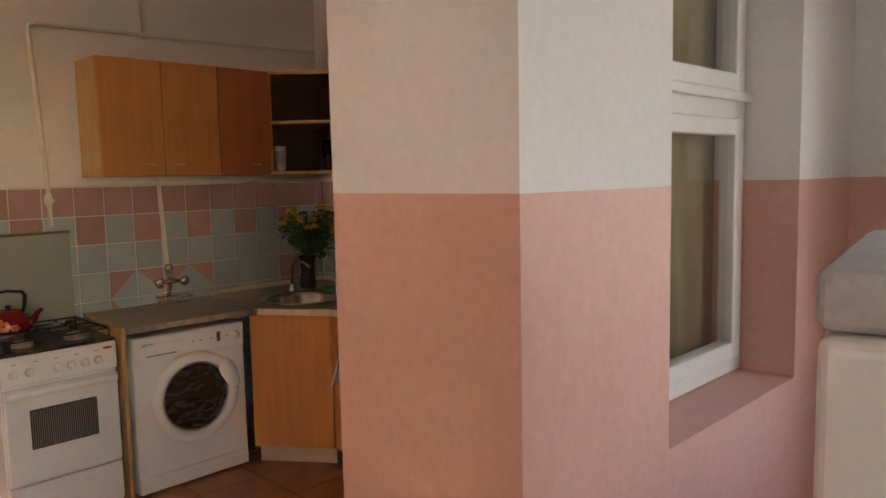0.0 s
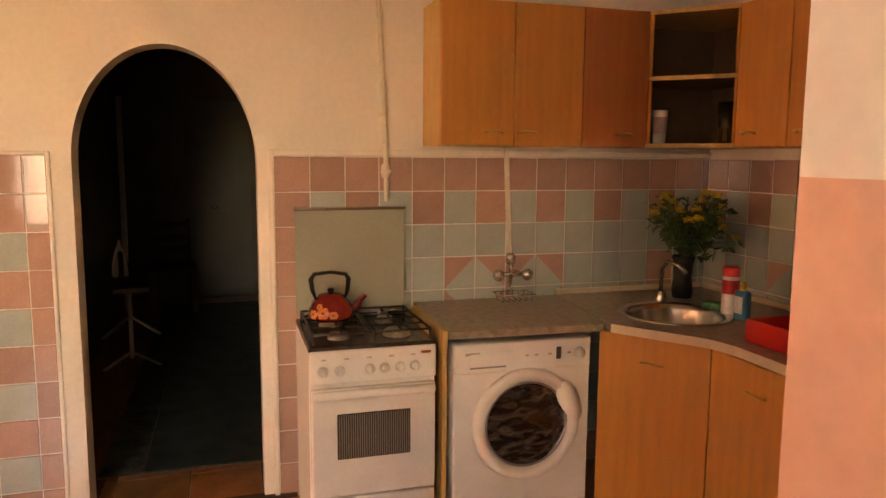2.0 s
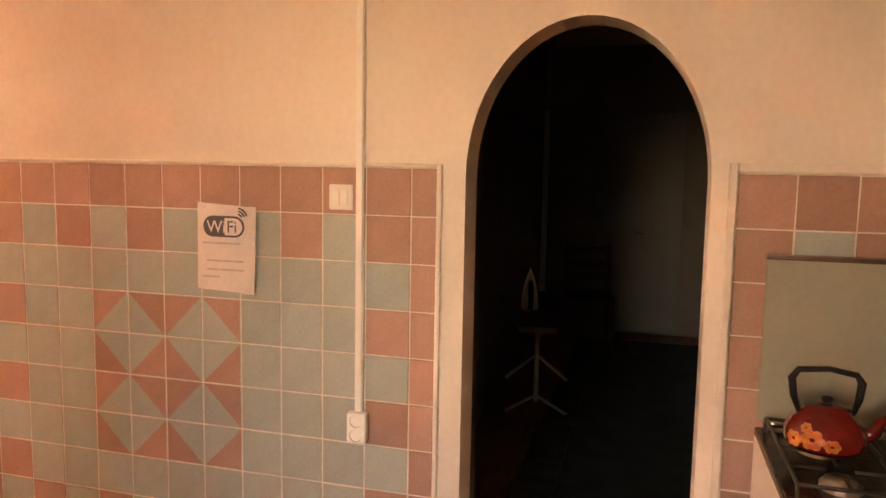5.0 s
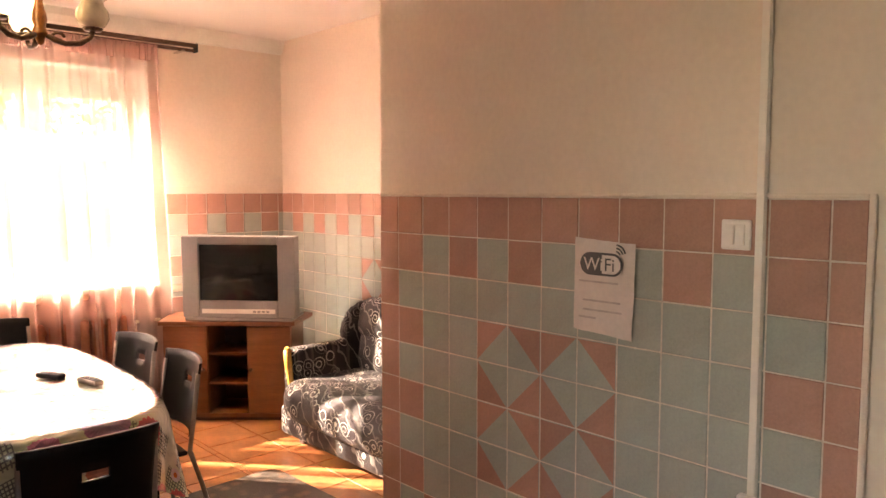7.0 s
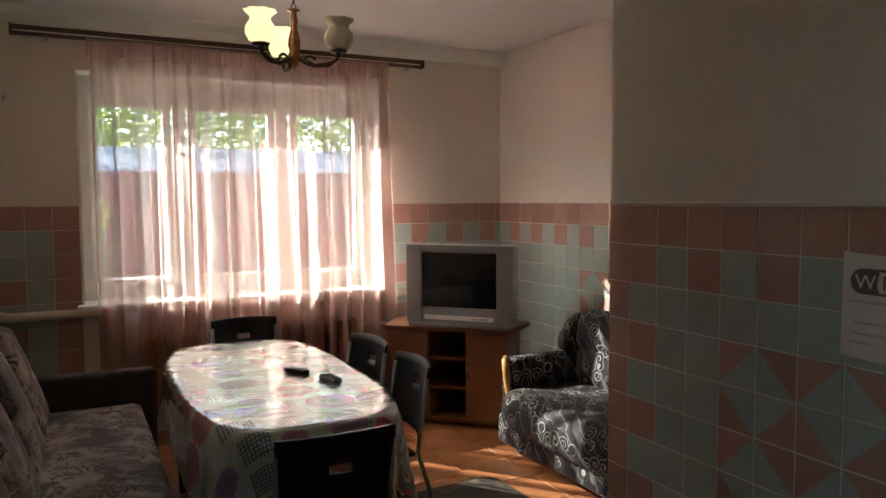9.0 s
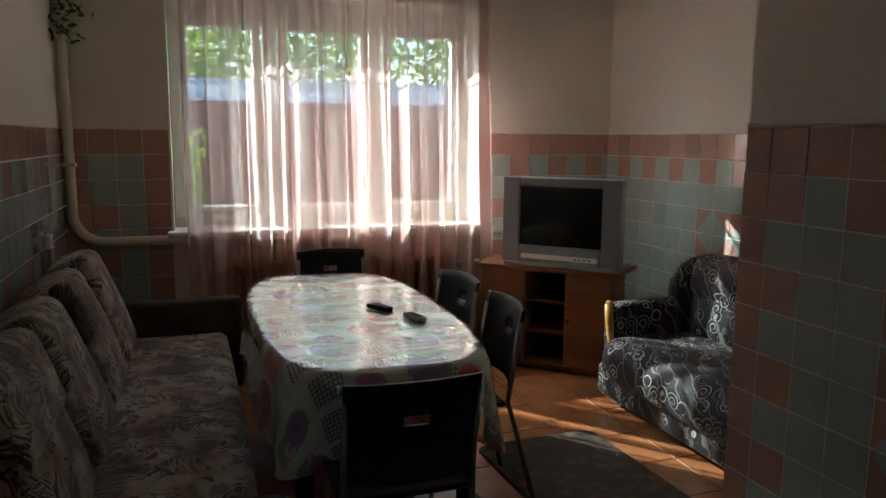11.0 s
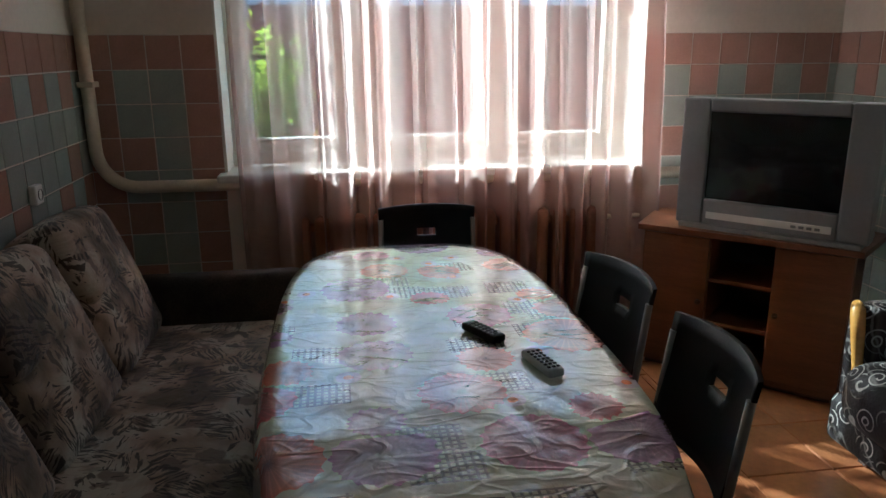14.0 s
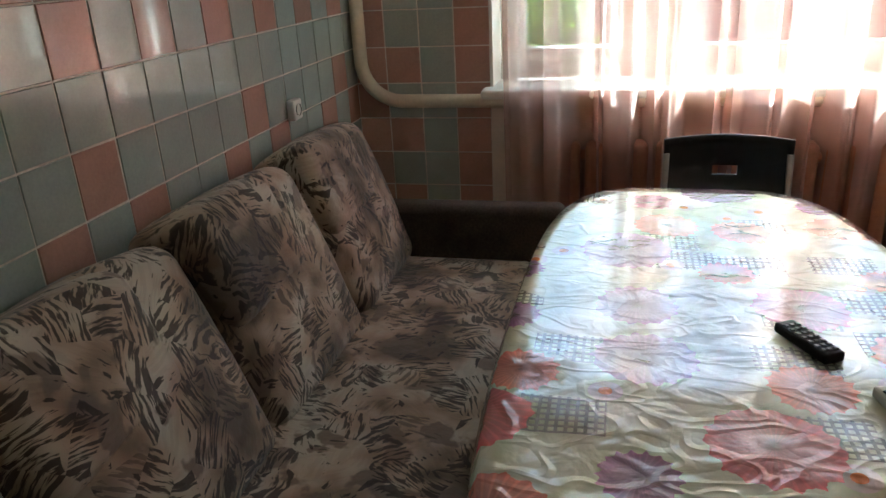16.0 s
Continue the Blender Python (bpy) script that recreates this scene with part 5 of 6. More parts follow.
def stove():
    # front faces -x: local x runs along -y of the room
    root = empty("gas_stove", pose(-0.565, -2.252, 0, 0, 0, -90), "white enamel gas stove with a raised glass lid", "stove")
    W, D, H = 0.487, 0.52, 0.82
    part("body", boxes([((0, 0.02, 0.03), (W, D, 0.80))], 0.006), ENAMEL, root)
    part("storage_drawer", box((0.004, -0.004, 0.05), (W - 0.004, 0.02, 0.232), 0.006), ENAMEL, root)
    door = part("oven_door", boxes([((0.004, -0.012, 0.242), (W - 0.004, 0.02, 0.665))], 0.008), ENAMEL, root)
    part("oven_window", box((0.10, -0.016, 0.39), (W - 0.105, -0.008, 0.568), 0.004), material("brown_oven_glass", (0.05, 0.04, 0.034), 0.15, vary=0.0, bump=0.0), door)
    tagged(part("striped_screen", boxes([((0.106 + k * 0.0086, -0.0172, 0.394), (0.1098 + k * 0.0086, -0.0155, 0.564)) for k in range(32)]), material("grey_oven_stripe", (0.20, 0.175, 0.15), 0.3, vary=0.05, bump=0.0), door), kind="stuff")
    smooth(part("door_handle", box((0.008, -0.040, 0.628), (W - 0.008, -0.010, 0.662), 0.012, 3), ENAMEL, door))
    pan = part("control_panel", box((0, -0.006, 0.682), (W, 0.03, 0.812), 0.008), ENAMEL, root)
    for x in (0.05, 0.112, 0.225, 0.283, 0.342, 0.40):
        k = part("knob", lathe([(0.019, 0.0), (0.018, 0.014), (0.014, 0.02), (0.0, 0.02)], 16, pose(x, -0.006, 0.735, 90)), ENAMEL, pan)
        part("grip", box((x - 0.003, -0.032, 0.72), (x + 0.003, -0.022, 0.75), 0.002), APPLIANCE, k)
    part("badge", box((0.425, -0.0085, 0.78), (0.465, -0.006, 0.79), 0.003), ORANGEPRINT, pan)
    for i in range(5):
        part("marking", box((0.045 + i * 0.085, -0.0075, 0.775), (0.063 + i * 0.085, -0.006, 0.781)), PALEINK, pan)
    hob = part("hob", box((0.0, 0.0, 0.80), (W, D, 0.825), 0.006), HOBTOP, root, "dark brown stained enamel hob")
    for x, y, r in ((0.13, 0.13, 0.045), (0.36, 0.13, 0.055), (0.13, 0.36, 0.05), (0.36, 0.36, 0.04)):
        part("burner", lathe([(r, 0.82), (r, 0.838), (r * 0.8, 0.845), (r * 0.8, 0.850), (0.0, 0.852)], 20, Matrix.Translation((x, y, 0))), BURNER, hob, "dull grey burner cap")
    gr = bmesh.new()
    for x in (0.02, W / 2 - 0.008, W / 2 + 0.008, W - 0.02):
        add_tube(gr, [(x, 0.02, 0.83), (x, 0.02, 0.868), (x, D - 0.06, 0.868), (x, D - 0.06, 0.83)], 0.0055, 6)
    for x0 in (0.02, W / 2 + 0.008):
        for y in (0.02, 0.24, D - 0.06):
            add_tube(gr, [(x0, y, 0.868), (x0 + W / 2 - 0.03, y, 0.868)], 0.005, 6)
        xm = x0 + W / 4 - 0.015
        for y in (0.13, 0.36):
            for dx in (-1, 1):
                add_tube(gr, [(xm + dx * 0.03, y, 0.868), (xm + dx * (W / 4 - 0.015), y, 0.868)], 0.0045, 6)
            for dy in (-1, 1):
                add_tube(gr, [(xm, y + dy * 0.03, 0.868), (xm, y + dy * 0.105, 0.868)], 0.0045, 6)
    part("pan_grate", gr, IRON, root, "black wire pan supports")
    lid = part("lid", box((0.004, D - 0.012, 0.845), (W - 0.004, D - 0.005, 1.30), 0.002), material("pale_lid_glass", (0.34, 0.34, 0.27), 0.12, vary=0.03, scale=3, bump=0.0), root, "raised glass lid, pale olive")
    part("lid_rim", box((0.0, D - 0.016, 1.295), (W, D - 0.001, 1.31), 0.003), STEEL, lid)
    for x in (0.05, W - 0.05):
        part("hinge", tube([(x - 0.03, D - 0.01, 0.84), (x + 0.03, D - 0.01, 0.84)], 0.012, 8), STEEL, lid)
    for x in (0.04, W - 0.04):
        for y in (0.06, D - 0.05):
            part("foot", lathe([(0.02, 0.0), (0.016, 0.035)], 10, Matrix.Translation((x, y, 0))), IRON, root)


def kettle():
    root = empty("kettle", pose(-0.30, -2.372, 0.874, 0, 0, -90) @ Matrix.Diagonal((1, 1, 0.86, 1)), "dark red enamel kettle with an orange flower and black handle", "kettle")
    smooth(part("body", lathe([(0.0, 0.0), (0.080, 0.002), (0.092, 0.02), (0.090, 0.05), (0.076, 0.085), (0.055, 0.105), (0.052, 0.108)], 28), REDENAMEL, root))
    lid = part("lid", lathe([(0.055, 0.107), (0.05, 0.117), (0.02, 0.125), (0.0, 0.126)], 24), REDENAMEL, root)
    part("lid_knob", lathe([(0.008, 0.124), (0.015, 0.135), (0.012, 0.144), (0.0, 0.146)], 14), BLACK, lid)
    part("spout", tube([(0.075, 0, 0.035), (0.105, 0, 0.055), (0.118, 0, 0.085), (0.142, 0, 0.105)], [0.022, 0.017, 0.012, 0.010], 12), REDENAMEL, root)
    part("handle", tube([(-0.060, 0, 0.095), (-0.074, 0, 0.14), (-0.080, 0, 0.190), (-0.066, 0, 0.214), (0, 0, 0.222), (0.060, 0, 0.210), (0.072, 0, 0.188), (0.068, 0, 0.14), (0.058, 0, 0.098)], [0.006, 0.009, 0.010, 0.009, 0.008, 0.009, 0.010, 0.009, 0.006], 10), BLACK, root, "black bow handle")
    fl = bmesh.new()
    for ang0, dz0, size in ((-118, 0.045, 0.022), (-146, 0.036, 0.018), (-92, 0.036, 0.015), (-130, 0.072, 0.011)):
        for k in range(6):
            ang = radians(ang0) + math.cos(k * 1.05) * size * 0.75 / 0.09
            dz = dz0 + math.sin(k * 1.05) * size * 0.75
            rad = 0.0925 if dz < 0.05 else 0.0925 - (dz - 0.05) * 0.42
            c = Vector((rad * math.cos(ang), rad * math.sin(ang), dz))
            n = Vector((math.cos(ang), math.sin(ang), 0.1 if dz < 0.05 else 0.4))
            bmesh.ops.create_circle(fl, cap_ends=True, radius=size * 0.55, segments=8, matrix=Matrix.Translation(c + n * (0.0006 + 0.0002 * k)) @ n.to_track_quat("Z", "Y").to_matrix().to_4x4())
    part("flower_print", fl, ORANGEPRINT, root, "orange flower print")


def laundry_glass():
    """Glossy dark glass over crumpled grey laundry."""
    m, t, b, co = node_mat("dark_door_glass")
    n = tex(t, "ShaderNodeTexNoise", mapped(t, co, (1, 1, 2.2), (0, 0.6, 0)), Scale=7.0, Detail=2.0, Distortion=2.5)
    t.links.new(ramp(t, n.outputs["Fac"], [(0.40, (0.012, 0.010, 0.010)), (0.55, (0.055, 0.045, 0.036)), (0.66, (0.10, 0.082, 0.066)), (0.76, (0.03, 0.026, 0.022))]), b.inputs["Base Color"])
    b.inputs["Roughness"].default_value = 0.05
    b.inputs["Coat Weight"].default_value, b.inputs["Coat Roughness"].default_value = 1.0, 0.03
    return m


def washer():
    root = empty("washing_machine", pose(-0.565, -2.812, 0, 0, 0, -90), "white front-loading washing machine with a round door", "washing machine")
    W, D, H = 0.594, 0.50, 0.80
    part("body", boxes([((0, 0.006, 0.015), (W, D, H))], 0.008), APPLIANCE, root)
    pan = part("control_panel", box((0.002, -0.004, 0.675), (W - 0.002, 0.03, H - 0.002), 0.008), APPLIANCE, root)
    part("detergent_drawer", box((0.06, -0.007, 0.695), (0.25, 0.0, 0.76), 0.004), APPLIANCE, pan)
    part("drawer_slot", box((0.065, -0.0085, 0.698), (0.215, -0.0065, 0.705), 0.001), GREYPLASTIC, pan)
    part("display", box((0.435, -0.0075, 0.715), (0.455, -0.0035, 0.765), 0.001), INK, pan)
    part("dial", lathe([(0.024, 0.0), (0.022, 0.016), (0.0, 0.018)], 20, pose(0.538, -0.004, 0.735, 90)), APPLIANCE, pan)
    for i, x in enumerate((0.30, 0.34, 0.40, 0.485)):
        part("indicator", box((x, -0.0062, 0.735), (x + 0.014, -0.004, 0.741)), PALEINK, pan)
    part("badge", box((0.045, -0.0062, 0.752), (0.105, -0.004, 0.763)), PALEINK, pan)
    cx, cz = 0.306, 0.455
    door = part("door", lathe([(0.226, 0.0), (0.232, 0.010), (0.230, 0.026), (0.220, 0.036), (0.205, 0.040), (0.190, 0.036), (0.180, 0.020), (0.177, 0.008)], 48, pose(cx, 0.002, cz, 90)), APPLIANCE, root, "round white door ring")
    bowl = part("door_glass", lathe([(0.178, 0.016), (0.170, 0.004), (0.15, 0.012), (0.10, 0.026), (0.04, 0.032), (0.0, 0.033)], 40, pose(cx, 0.002, cz, 90)), laundry_glass(), door, "dark bowl of the door with laundry behind")
    part("inner_ring", lathe([(0.170, 0.016), (0.176, 0.022), (0.180, 0.018)], 40, pose(cx, 0.002, cz, 90)), GREYPLASTIC, door)
    o = [(cx + a, cz + b) for a, b in ((0.150, 0.180), (0.199, 0.152), (0.230, 0.085), (0.238, 0.022), (0.219, 0.002), (0.188, 0.010), (0.157, 0.045), (0.124, 0.098), (0.120, 0.137), (0.132, 0.160))]
    hb = prism(o, -0.046, -0.018, "y")
    bmesh.ops.bevel(hb, geom=list(hb.edges), offset=0.010, segments=2, affect="EDGES")
    smooth(part("door_handle", hb, APPLIANCE, door, "white moulded door handle"))
    part("kick_panel", box((0.004, 0.0, 0.02), (W - 0.004, 0.012, 0.10), 0.003), APPLIANCE, root)
    for x in (0.05, W - 0.05):
        for y in (0.06, D - 0.06):
            part("foot", lathe([(0.02, 0.0), (0.02, 0.018)], 10, Matrix.Translation((x, y, 0))), IRON, root)


# corner geometry: the slanted unit joins the two runs
CA, CB = (-0.585, -3.43), (-0.95, -3.70)


def worktops():
    a = empty("worktop", pose(0, 0, 0), "grey-brown laminate worktop slab over the washing machine", "worktop")
    part("slab", prism([(-0.02, -2.790), (-0.625, -2.775), (-0.64, -3.415), (-0.615, -3.44), (-0.02, -3.50)], 0.838, 0.866), COUNTER, a)
    part("edge_strip", prism([(-0.10, -2.786), (-0.60, -2.774), (-0.60, -2.756), (-0.35, -2.748), (-0.10, -2.762)], 0.80, 0.868), EDGEWOOD, a, "chipped bare chipboard edge")
    part("side_panel", box((-0.56, -2.785, 0), (-0.03, -2.767, 0.838)), EDGEWOOD, a, "thin honey-wood side panel")
    b = empty("worktop", pose(0, 0, 0), "beige laminate corner worktop with pale edging", "worktop")
    out = [(-0.02, -3.502), (-0.617, -3.444), (-0.665, -3.44), (-0.985, -3.665), (-1.10, -3.69), (-2.65, -3.69), (-2.65, END_Y + 0.012), (-0.02, END_Y + 0.012)]
    k = [(-0.56 + 0.206 * math.cos(a), -3.80 + 0.206 * math.sin(a)) for a in [2.85 - i * math.tau / 36 for i in range(37)]]
    bm = prism(out[:4] + k + [(-0.9851, -3.6652)] + out[4:], 0.838, 0.868)
    part("slab", bm, COUNTER, b)
    ed = bmesh.new()
    for (x0, y0), (x1, y1) in zip(out[2:5], out[3:6]):
        d = Vector((x1 - x0, y1 - y0, 0))
        n = Vector((d.y, -d.x, 0)).normalized() * 0.006
        n = n if n.y > 0 else -n
        vs = [(x0, y0), (x1, y1), (x1 + n.x, y1 + n.y), (x0 + n.x, y0 + n.y)]
        q = [ed.verts.new((*p, 0.836)) for p in vs] + [ed.verts.new((*p, 0.8705)) for p in vs]
        for f in ((0, 1, 2, 3), (7, 6, 5, 4), (0, 4, 5, 1), (1, 5, 6, 2), (2, 6, 7, 3), (3, 7, 4, 0)):
            ed.faces.new([q[i] for i in f])
    bmesh.ops.recalc_face_normals(ed, faces=ed.faces)
    part("front_edging", ed, COUNTEREDGE, b, "pale beige front edging")
    part("back_edging", boxes([((-0.022, END_Y + 0.03, 0.868), (-0.006, -3.50, 0.893)), ((-2.6, END_Y + 0.008, 0.868), (-0.022, END_Y + 0.026, 0.893))], 0.003), COUNTEREDGE, b)


def sink():
    root = empty("sink", pose(-0.56, -3.80, 0.868), "round stainless steel sink set in the corner worktop", "sink")
    smooth(part("bowl", lathe([(0.235, 0.001), (0.238, 0.005), (0.225, 0.007), (0.205, 0.002), (0.198, -0.02), (0.185, -0.09), (0.15, -0.128), (0.08, -0.138), (0.0, -0.14)], 40), STEEL, root))
    part("drain", lathe([(0.035, -0.136), (0.03, -0.134), (0.0, -0.135)], 18), IRON, root)
    part("rim", lathe([(0.24, 0.0), (0.243, 0.004), (0.236, 0.008), (0.228, 0.006)], 40), STEEL, root)
    t = empty("tap", pose(-0.30, -3.90, 0.868, 0, 0, 200), "chrome sink tap with a curved spout", "tap")
    part("base", lathe([(0.026, 0), (0.024, 0.03), (0.015, 0.05)], 16), STEEL, t)
    part("spout", tube([(0, 0, 0.04), (0, 0, 0.15), (0.03, 0, 0.19), (0.09, 0, 0.18), (0.13, 0, 0.15)], 0.010, 10), STEEL, t)
    part("lever", tube([(0, 0, 0.10), (-0.03, 0.05, 0.13)], 0.008, 8), STEEL, t)
    m = empty("wall_tap", pose(-0.02, -3.245, 0.985, 0, 0, -90), "chrome wall mixer tap with two cross knobs", "tap")
    part("body", tube([(-0.075, -0.05, 0), (0.075, -0.05, 0)], 0.012, 10), STEEL, m)
    for s in (-1, 1):
        k = part("knob", lathe([(0.012, 0), (0.026, 0.012), (0.028, 0.025), (0.018, 0.036), (0, 0.038)], 14, pose(s * 0.072, -0.055, 0.0, 90)), STEEL, m)
        part("inlet", tube([(s * 0.05, 0.02, 0), (s * 0.05, -0.05, 0)], 0.011, 8), STEEL, m)
    part("valve", lathe([(0.014, 0), (0.024, 0.012), (0.024, 0.04), (0.012, 0.055), (0, 0.056)], 14, pose(0.0, -0.04, 0.045)), STEEL, m)
    part("stem", tube([(0, -0.05, 0), (0, -0.045, 0.06)], 0.010, 8), STEEL, m)
    part("spout", tube([(0, -0.05, 0), (-0.02, -0.09, -0.03), (-0.05, -0.13, -0.06)], 0.009, 8), STEEL, m)


def soap_dish():
    root = empty("soap_dish", pose(-0.10, -3.25, 0.866), "chrome wire soap dish below the wall tap", "soap dish")
    part("rim", tube([(-0.055, -0.085, 0.035), (-0.055, 0.085, 0.035), (0.055, 0.085, 0.035), (0.055, -0.085, 0.035), (-0.055, -0.085, 0.035)], 0.003, 6), STEEL, root)
    for k in range(6):
        y = -0.07 + k * 0.028
        part("wire", tube([(-0.055, y, 0.035), (-0.045, y, 0.004), (0.045, y, 0.004), (0.055, y, 0.035)], 0.002, 5), STEEL, root)


def base_cabinet(name, p, q, z0, z1, depth, label, doors=1, mats=HONEY):
    """A floor unit whose front runs from p to q in plan."""
    d = Vector((q[0] - p[0], q[1] - p[1], 0))
    L = d.length
    root = empty(name, pose(p[0], p[1], 0, 0, 0, math.degrees(math.atan2(d.y, d.x))), label, "cabinet", "kitchen base cabinets")
    part("body", box((0.0, -depth, z0), (L, -0.02, z1 if depth > 0.4 else 0.66)), mats, root)
    part("plinth", box((0.01, -depth + 0.01, 0.0), (L - 0.01, -0.06, z0)), COUNTEREDGE, root, "pale beige plinth")
    for i in range(doors):
        a, b = L * i / doors, L * (i + 1) / doors
        dd = part("door", box((a + 0.002, -0.018, z0 + 0.004), (b - 0.002, 0.0, z1 - 0.012), 0.002), mats, root)
        h = part("handle", tube([(-0.045, 0, 0), (-0.04, 0.018, 0.004), (0, 0.022, 0.005), (0.04, 0.018, 0.004), (0.045, 0, 0)], 0.0045, 8), BRASS, dd, "brass bow handle")
        h.location = ((a + b) / 2 - 0.02 * (doors - 1), 0.001, z1 - 0.115)
    return root


def wall_cabinet(x, y, rz, w, label, mat, z0=1.575, z1=2.17, depth=0.28, hx=None, end=False):
    """Local: front at y = 0 facing -y, from x = 0 to w."""
    root = empty("wall_cabinet", pose(x, y, 0, 0, 0, rz), label, "cabinet", "kitchen wall cabinets")
    # end unit takes the brighter wood: light on its side put into colour
    part("body", box((0, 0.018, z0), (w, depth, z1)), EDGEWOOD if end else mat, root)
    d = part("door", box((0.002, 0, z0 + 0.003), (w - 0.002, 0.017, z1 - 0.003), 0.002), mat, root)
    handle(d, pose(w * 0.5 if hx is None else hx, 0, z0 + 0.055))
    return root


def corner_shelf():
    root = empty("wall_cabinet", pose(0, 0, 0), "open corner wall shelf with dark inside and glassware", "shelf", "kitchen wall cabinets")
    o = [(-0.012, -3.792), (-0.30, -3.792), (-0.56, -4.052), (-0.56, END_Y + 0.01), (-0.012, END_Y + 0.01)]
    for z, nm in ((1.575, "bottom"), (1.868, "shelf"), (2.152, "top")):
        part(nm, prism(o, z, z + 0.018), EDGEWOOD, root)
    part("side_panel", box((-0.30, -3.808, 1.593), (-0.012, -3.792, 2.152)), HONEY, root)
    part("side_panel", box((-0.56, END_Y + 0.01, 1.593), (-0.544, -4.052, 2.152)), HONEY, root)
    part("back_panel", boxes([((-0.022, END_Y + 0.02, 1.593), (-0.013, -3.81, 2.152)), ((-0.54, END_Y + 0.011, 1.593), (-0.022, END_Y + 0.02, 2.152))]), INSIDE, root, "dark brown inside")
    for x, y, h in ((-0.27, -3.875, 0.15), (-0.46, -4.08, 0.18)):
        g = empty("glass", pose(x, y, 1.593), "patterned drinking glass on the corner shelf", "glass", "shelf glasses")
        smooth(part("tumbler", lathe([(0.0, 0.0), (0.026, 0.001), (0.032, h * 0.6), (0.036, h), (0.033, h), (0.028, 0.01), (0, 0.008)], 18), APPLIANCE if x > -0.3 else SMOKED, g))
        if x > -0.3:
            part("print_band", lathe([(0.0305, h * 0.3), (0.0345, h * 0.8)], 18), PALEINK, g)


def gas_pipe():
    root = empty("gas_pipe", pose(0, 0, 0), "cream painted gas pipe with a valve", "pipe")
    x = -0.035
    part("pipe", tube([(x, -2.66, 1.33), (x, -2.655, 1.6), (x, -2.62, 2.30), (x, -2.625, 2.325), (x, -2.66, 2.335), (x, -3.4, 2.345), (x, END_Y + 0.04, 2.372)], 0.011, 10), CREAMPIPE, root)
    part("riser", tube([(x, -3.20, 2.34), (x, -3.18, CEIL)], 0.014, 10), CREAMPIPE, root)
    part("joint", lathe([(0.02, -0.02), (0.022, 0), (0.02, 0.02)], 12, pose(x, -3.2, 2.342, 90)), CREAMPIPE, root)
    v = part("valve", lathe([(0.016, -0.03), (0.021, -0.01), (0.021, 0.01), (0.016, 0.03)], 12, Matrix.Translation((x, -2.655, 1.465))), CREAMPIPE, root)
    part("lever", box((x - 0.03, -2.675, 1.455), (x - 0.015, -2.63, 1.47), 0.003), CREAMPIPE, v)
    part("collar", lathe([(0.014, 0), (0.017, 0.008), (0.014, 0.016)], 12, Matrix.Translation((x, -2.642, 1.70))), CREAMPIPE, root)
    w = empty("water_pipe", pose(0, 0, 0), "cream painted water pipe feeding the wall tap", "pipe")
    part("pipe", tube([(-0.045, -3.22, 1.575), (-0.045, -3.245, 1.06)], 0.012, 10), CREAMPIPE, w)


def flowers():
    root = empty("flower_vase", pose(-0.235, -4.06, 0.868), "dark vase of yellow chrysanthemums with green leaves", "vase of flowers")
    smooth(part("vase", lathe([(0.0, 0.0), (0.045, 0.0), (0.05, 0.03), (0.042, 0.10), (0.046, 0.16), (0.055, 0.20), (0.05, 0.20), (0.04, 0.15), (0.0, 0.12)], 20), VASEGLASS, root))
    rnd = random.Random(17)
    st, lf, fl = bmesh.new(), bmesh.new(), bmesh.new()
    for i in range(34):
        a, r = rnd.uniform(0, 6.28), rnd.uniform(0.03, 0.24)
        tip = Vector((r * math.cos(a) - 0.02, r * math.sin(a) + 0.03, rnd.uniform(0.34, 0.53) - r * 0.3))
        if tip.x > 0.17:
            tip.x = 0.15
        if tip.y < -0.19:
            tip.y = -0.15
        add_tube(st, [(0, 0, 0.17), tuple(tip * 0.6 + Vector((0, 0, 0.10))), tuple(tip)], 0.003, 5)
        for k in range(16):
            u = rnd.uniform(0.35, 1.0)
            c = Vector((tip.x * u, tip.y * u, 0.17 + (tip.z - 0.17) * u)) + Vector((rnd.gauss(0, 0.022), rnd.gauss(0, 0.022), rnd.gauss(0, 0.02)))
            add_leaf(lf, c, rnd.uniform(0.04, 0.075), rnd)
        if i % 3 != 0:
            for k in range(26):
                d = Vector((rnd.gauss(0, 1), rnd.gauss(0, 1), abs(rnd.gauss(0, 0.8)))).normalized()
                add_leaf(fl, tip + d * 0.018 + Vector((0, 0, 0.01)), 0.03, rnd)
    tagged(part("stem_bunch", st, FOLIAGE, root), kind="stuff")
    tagged(part("leaf_mass", lf, FOLIAGE, root), kind="stuff")
    tagged(part("blossom", fl, YELLOWFLOWER, root, "yellow chrysanthemum heads"), kind="stuff")


BLUEPL = material("blue_plastic", (0.03, 0.22, 0.38), 0.35, vary=0.05)
GREENPL = material("green_sponge", (0.05, 0.22, 0.12), 0.9, vary=0.2, scale=60)
LABELW = material("pale_label", (0.70, 0.68, 0.66), 0.5, vary=0.08, scale=30)


